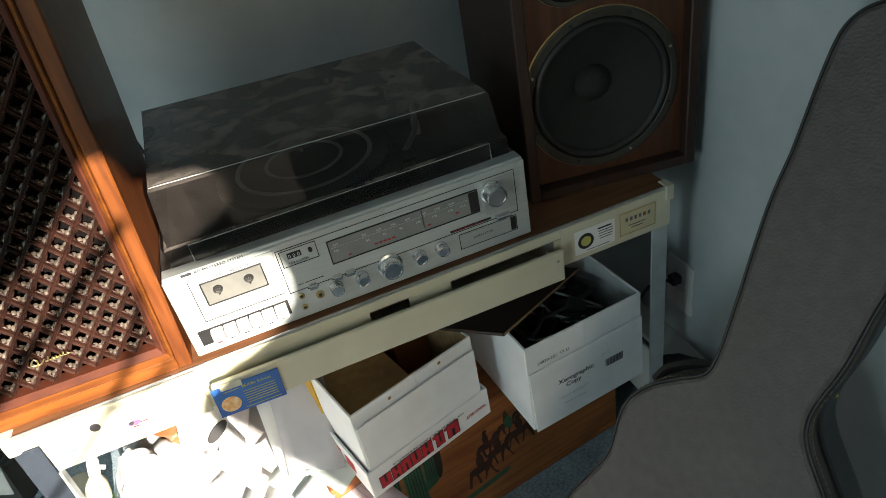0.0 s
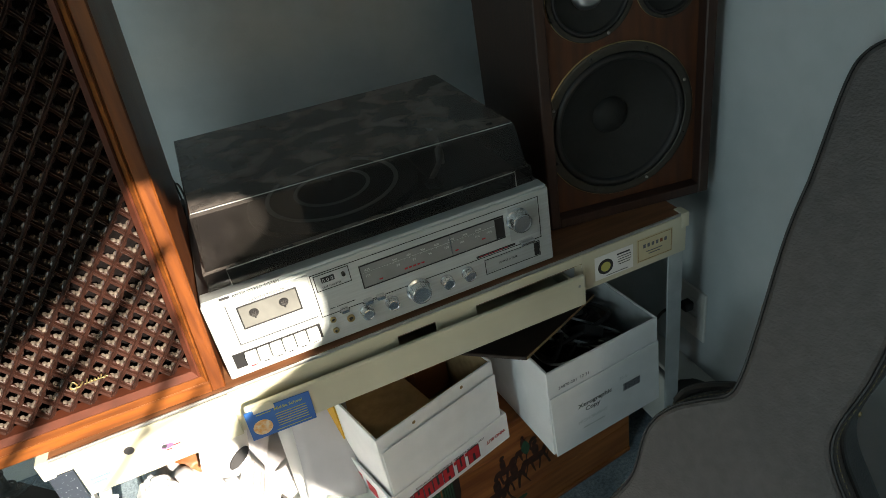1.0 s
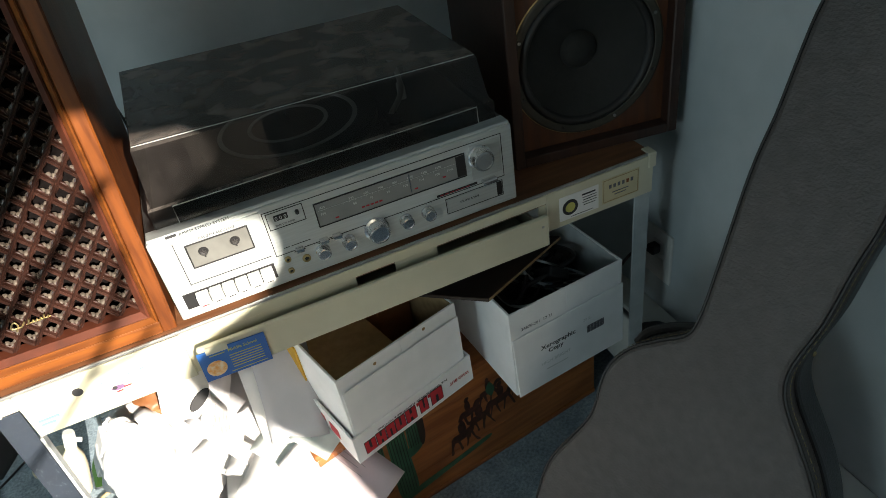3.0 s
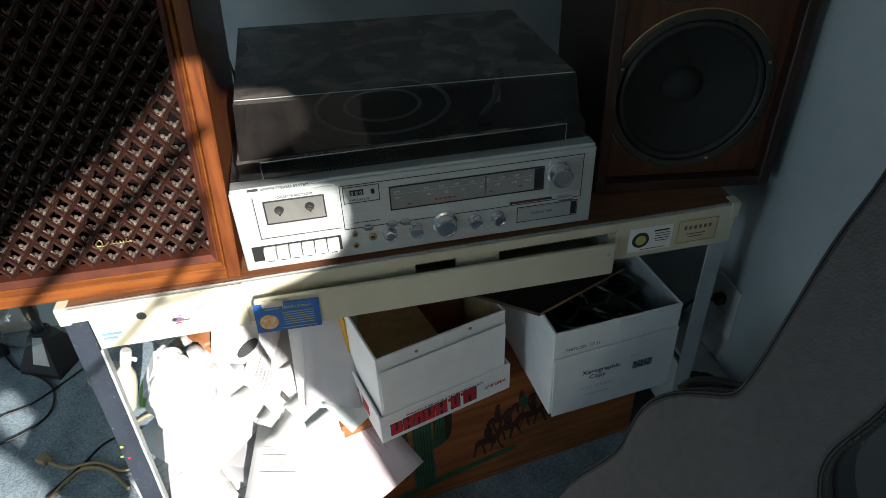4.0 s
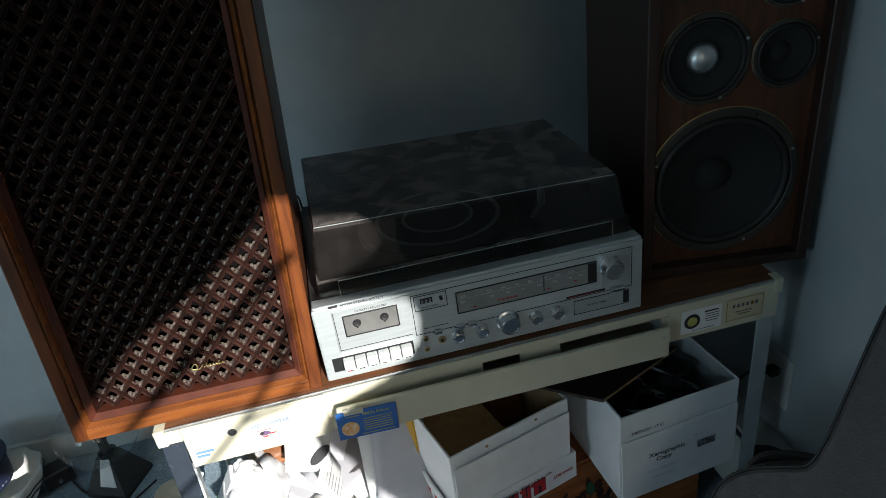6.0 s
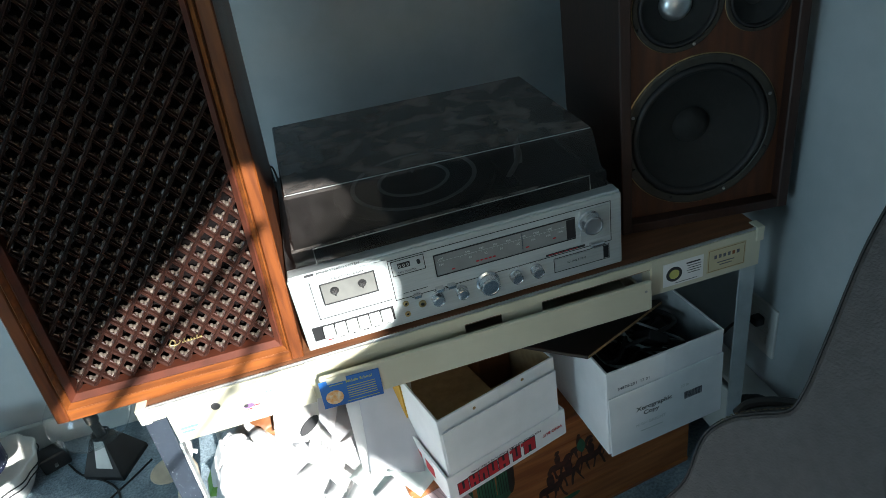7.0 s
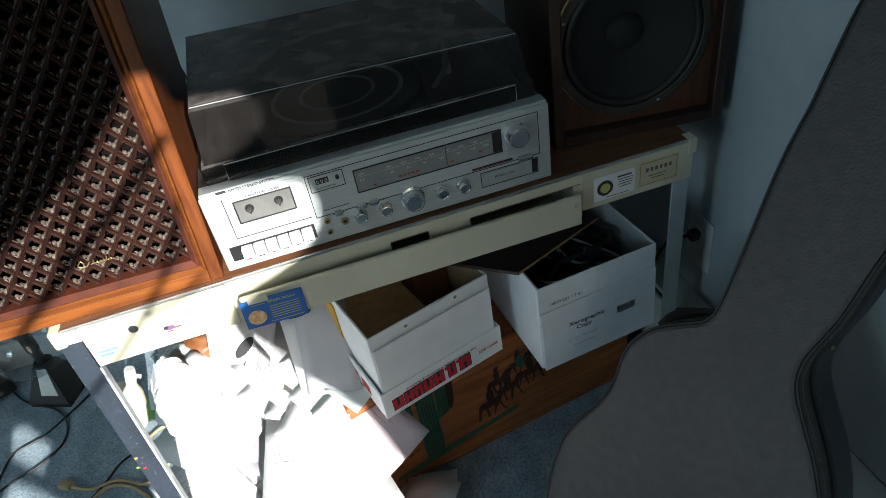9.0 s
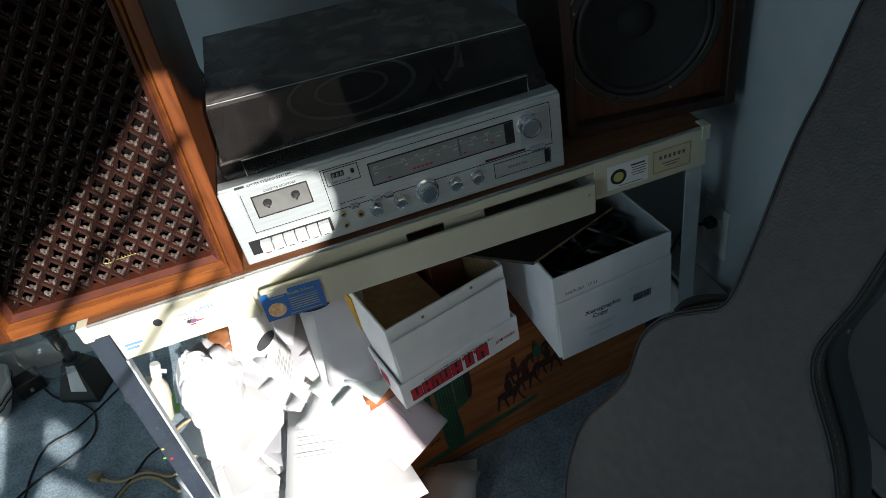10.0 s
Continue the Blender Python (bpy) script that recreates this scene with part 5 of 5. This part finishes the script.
lampo = thing("glass_globe_lamp", pose(-.645, .650, 0, 0, 0, -24), "clear glass globe on a black pyramid base", "lamp")
base = bmesh.new()
lo = [base.verts.new(p) for p in ((-.058, -.058, 0), (.058, -.058, 0), (.058, .058, 0), (-.058, .058, 0))]
md = [base.verts.new((v.co.x, v.co.y, .012)) for v in lo]
hi = [base.verts.new((v.co.x * .36, v.co.y * .36, .105)) for v in lo]
for a, b in ((lo, md), (md, hi)):
    for j in range(4):
        base.faces.new((a[j], a[(j + 1) % 4], b[(j + 1) % 4], b[j]))
base.faces.new(lo)
base.faces.new(hi)
part("pyramid_base", base, BLACK, lampo)
# pale panel drawn white, so its sunlit look is in the colour
pan = bmesh.new()
pf = [pan.verts.new(p) for p in ((-.014, -.0500, .035), (.034, -.0500, .035), (.019, -.0225, .104), (-.008, -.0225, .104))]
pk = [pan.verts.new((v.co.x, v.co.y + .004, v.co.z)) for v in pf]
pan.faces.new(pf)
pan.faces.new(pk[::-1])
for j in range(4):
    pan.faces.new((pf[j], pk[j], pk[(j + 1) % 4], pf[(j + 1) % 4]))
part("pale_panel", pan, WHITEP, lampo, "pale panel on the base, its sunlight put in as white")
globe = part("globe", lathe([(.018, .100), (.050, .104), (.078, .122), (.096, .155), (.100, .185), (.092, .220), (.068, .252), (.036, .268), (0, .274)], 48), GLASS, lampo, "clear glass globe", smooth=True)
part("inner_stem", lathe([(.012, .105), (.012, .15), (.016, .155), (.016, .205), (.022, .210), (.022, .225), (.008, .23), (0, .23)], 20), BLACK, lampo)
part("globe_collar", lathe([(.024, .103), (.024, .112), (.019, .114)], 24), BLACK, lampo)
adapter = thing("power_adapter", pose(-.815, .715, 0, 0, 0, 25), "black power adapter block on the carpet", "adapter")
part("block", box(-.035, .035, -.028, .028, 0, .050, .005, 2), BLACK, adapter)
part("prong", box(-.004, .004, -.04, -.028, .02, .024), STEEL, adapter)

pot = thing("ceramic_pot", pose(-.925, .655, 0), "glazed white scalloped pot standing on the carpet", "pot")
bm = bmesh.new()
prof = [(.0, .0), (.062, .0), (.075, .02), (.102, .07), (.112, .10), (.106, .104), (.095, .07), (.06, .02), (0, .018)]
lathe(prof, 48, None, bm)
for v in bm.verts:
    a = math.atan2(v.co.y, v.co.x)
    f = 1 + .035 * math.cos(10 * a) * min(1, v.co.z / .06)
    v.co.x *= f
    v.co.y *= f
part("bowl", bm, CERAMIC, pot, smooth=True)
for z, r in ((.055, .096), (.078, .108)):
    part("band", tube([(1.012 * r * math.cos(2 * math.pi * i / 60) * (1 + .03 * math.cos(20 * math.pi * i / 60)), 1.012 * r * math.sin(2 * math.pi * i / 60) * (1 + .03 * math.cos(20 * math.pi * i / 60)), z) for i in range(60)], .0018, 6, True), INK, pot, "dark painted line")
tub = thing("navy_tub", pose(-.935, .645, .105, 6, -4, 0), "dark blue plastic tub sitting in the pot", "tub")
part("tub_wall", lathe([(0, .0), (.062, 0), (.075, .07), (.082, .072), (.082, .078), (.070, .078), (.058, .006), (0, .005)], 40), NAVYP, tub, smooth=False)
part("contents", lathe([(0, .052), (.055, .05), (.066, .046), (.064, .01), (0, .01)], 32), PAPER3, tub)


def floor_cord(name, pts, r, mat, label):
    ob = thing(name, pose(0, 0, 0), label, "cable")
    part("strand", tube(spline([(x, y, r + (z if z else 0)) for x, y, z in pts], 10), r, 8), mat, ob)
    return ob


floor_cord("power_cable", [(-.78, .695, 0), (-.735, .64, 0), (-.66, .585, 0), (-.62, .53, 0), (-.615, .46, 0), (-.66, .41, 0), (-.735, .375, 0), (-.80, .31, 0), (-.84, .20, 0)], .0028, RUBBER, "thin black cable curling over the carpet")
floor_cord("power_cable", [(-.55, .62, 0), (-.60, .565, 0), (-.67, .50, 0), (-.735, .47, 0), (-.755, .40, 0), (-.76, .32, 0), (-.80, .20, 0)], .0026, RUBBER, "thin black cable from the globe lamp")
floor_cord("power_cable", [(-.28, .33, 0), (-.38, .36, 0), (-.46, .34, 0), (-.50, .29, 0), (-.56, .22, 0)], .0026, RUBBER, "thin black cable on the carpet")
ext = floor_cord("extension_lead", [(-.575, .310, 0), (-.53, .285, 0), (-.47, .285, 0), (-.41, .25, 0), (-.37, .27, 0), (-.33, .33, 0), (-.36, .40, 0), (-.41, .37, 0), (-.40, .29, 0), (-.36, .22, 0)], .0040, CORD_T, "tan extension cord lying on the carpet")
floor_cord("extension_lead", [(-.56, .19, 0), (-.525, .25, 0), (-.49, .275, 0), (-.44, .255, 0), (-.39, .20, 0)], .0040, CORD_T, "tan extension cord lying on the carpet")
pl = part("plug", box(-.014, .014, -.010, .010, 0, .016, .003, 2), CORD_T, ext, "tan cord plug")
pl.matrix_basis = pose(-.588, .318, 0, 0, 0, -30)
# added black lump: darkens the gap where shade and the handle lie
gap_lump = crumple("black_pouch", .050, .065, .022, pose(.760, -.050, .250, 0, 0, 8), RUBBER, 8.0, "black lump standing in for shade and handle between heater and case", "pouch", .18)
bin_ = thing("storage_bin", pose(-.30, .470, 0, 0, 0, 4), "grey plastic drawer bin under the table", "bin")
part("bin_body", box(-.02, .17, 0, .19, 0, .30, .004), LEGGREY, bin_)
part("bin_drawer", box(-.01, .16, -.006, 0, .02, .145, .003), LEGGREY, bin_)
part("bin_drawer", box(-.01, .16, -.006, 0, .155, .285, .003), LEGGREY, bin_)

LOAF = material("loaf_wrap", (0.22, 0.085, 0.03), 0.4, color2=(0.15, 0.055, 0.02), scale=40, coarse=0.2)
tubc = thing("clear_food_tub", pose(-.175, .255, .263, 6, 0, 12), "pale translucent plastic food tub on the papers", "tub")
part("tub_body", box(-.075, .075, -.045, .045, 0, .055, .014, 3), LEGGREY, tubc)
part("tub_rim", rect_frame(-.080, .080, -.050, .050, .008, 0, .006, .002), WHITEP, tubc).matrix_basis = pose(0, 0, .058, -90, 0, 0)
bread = crumple("bread_bag", .048, .034, .026, pose(-.150, .255, .338, 10, 5, 15), LOAF, 12.0, "orange-brown wrapped loaf lying on the tub", "bread", .12)
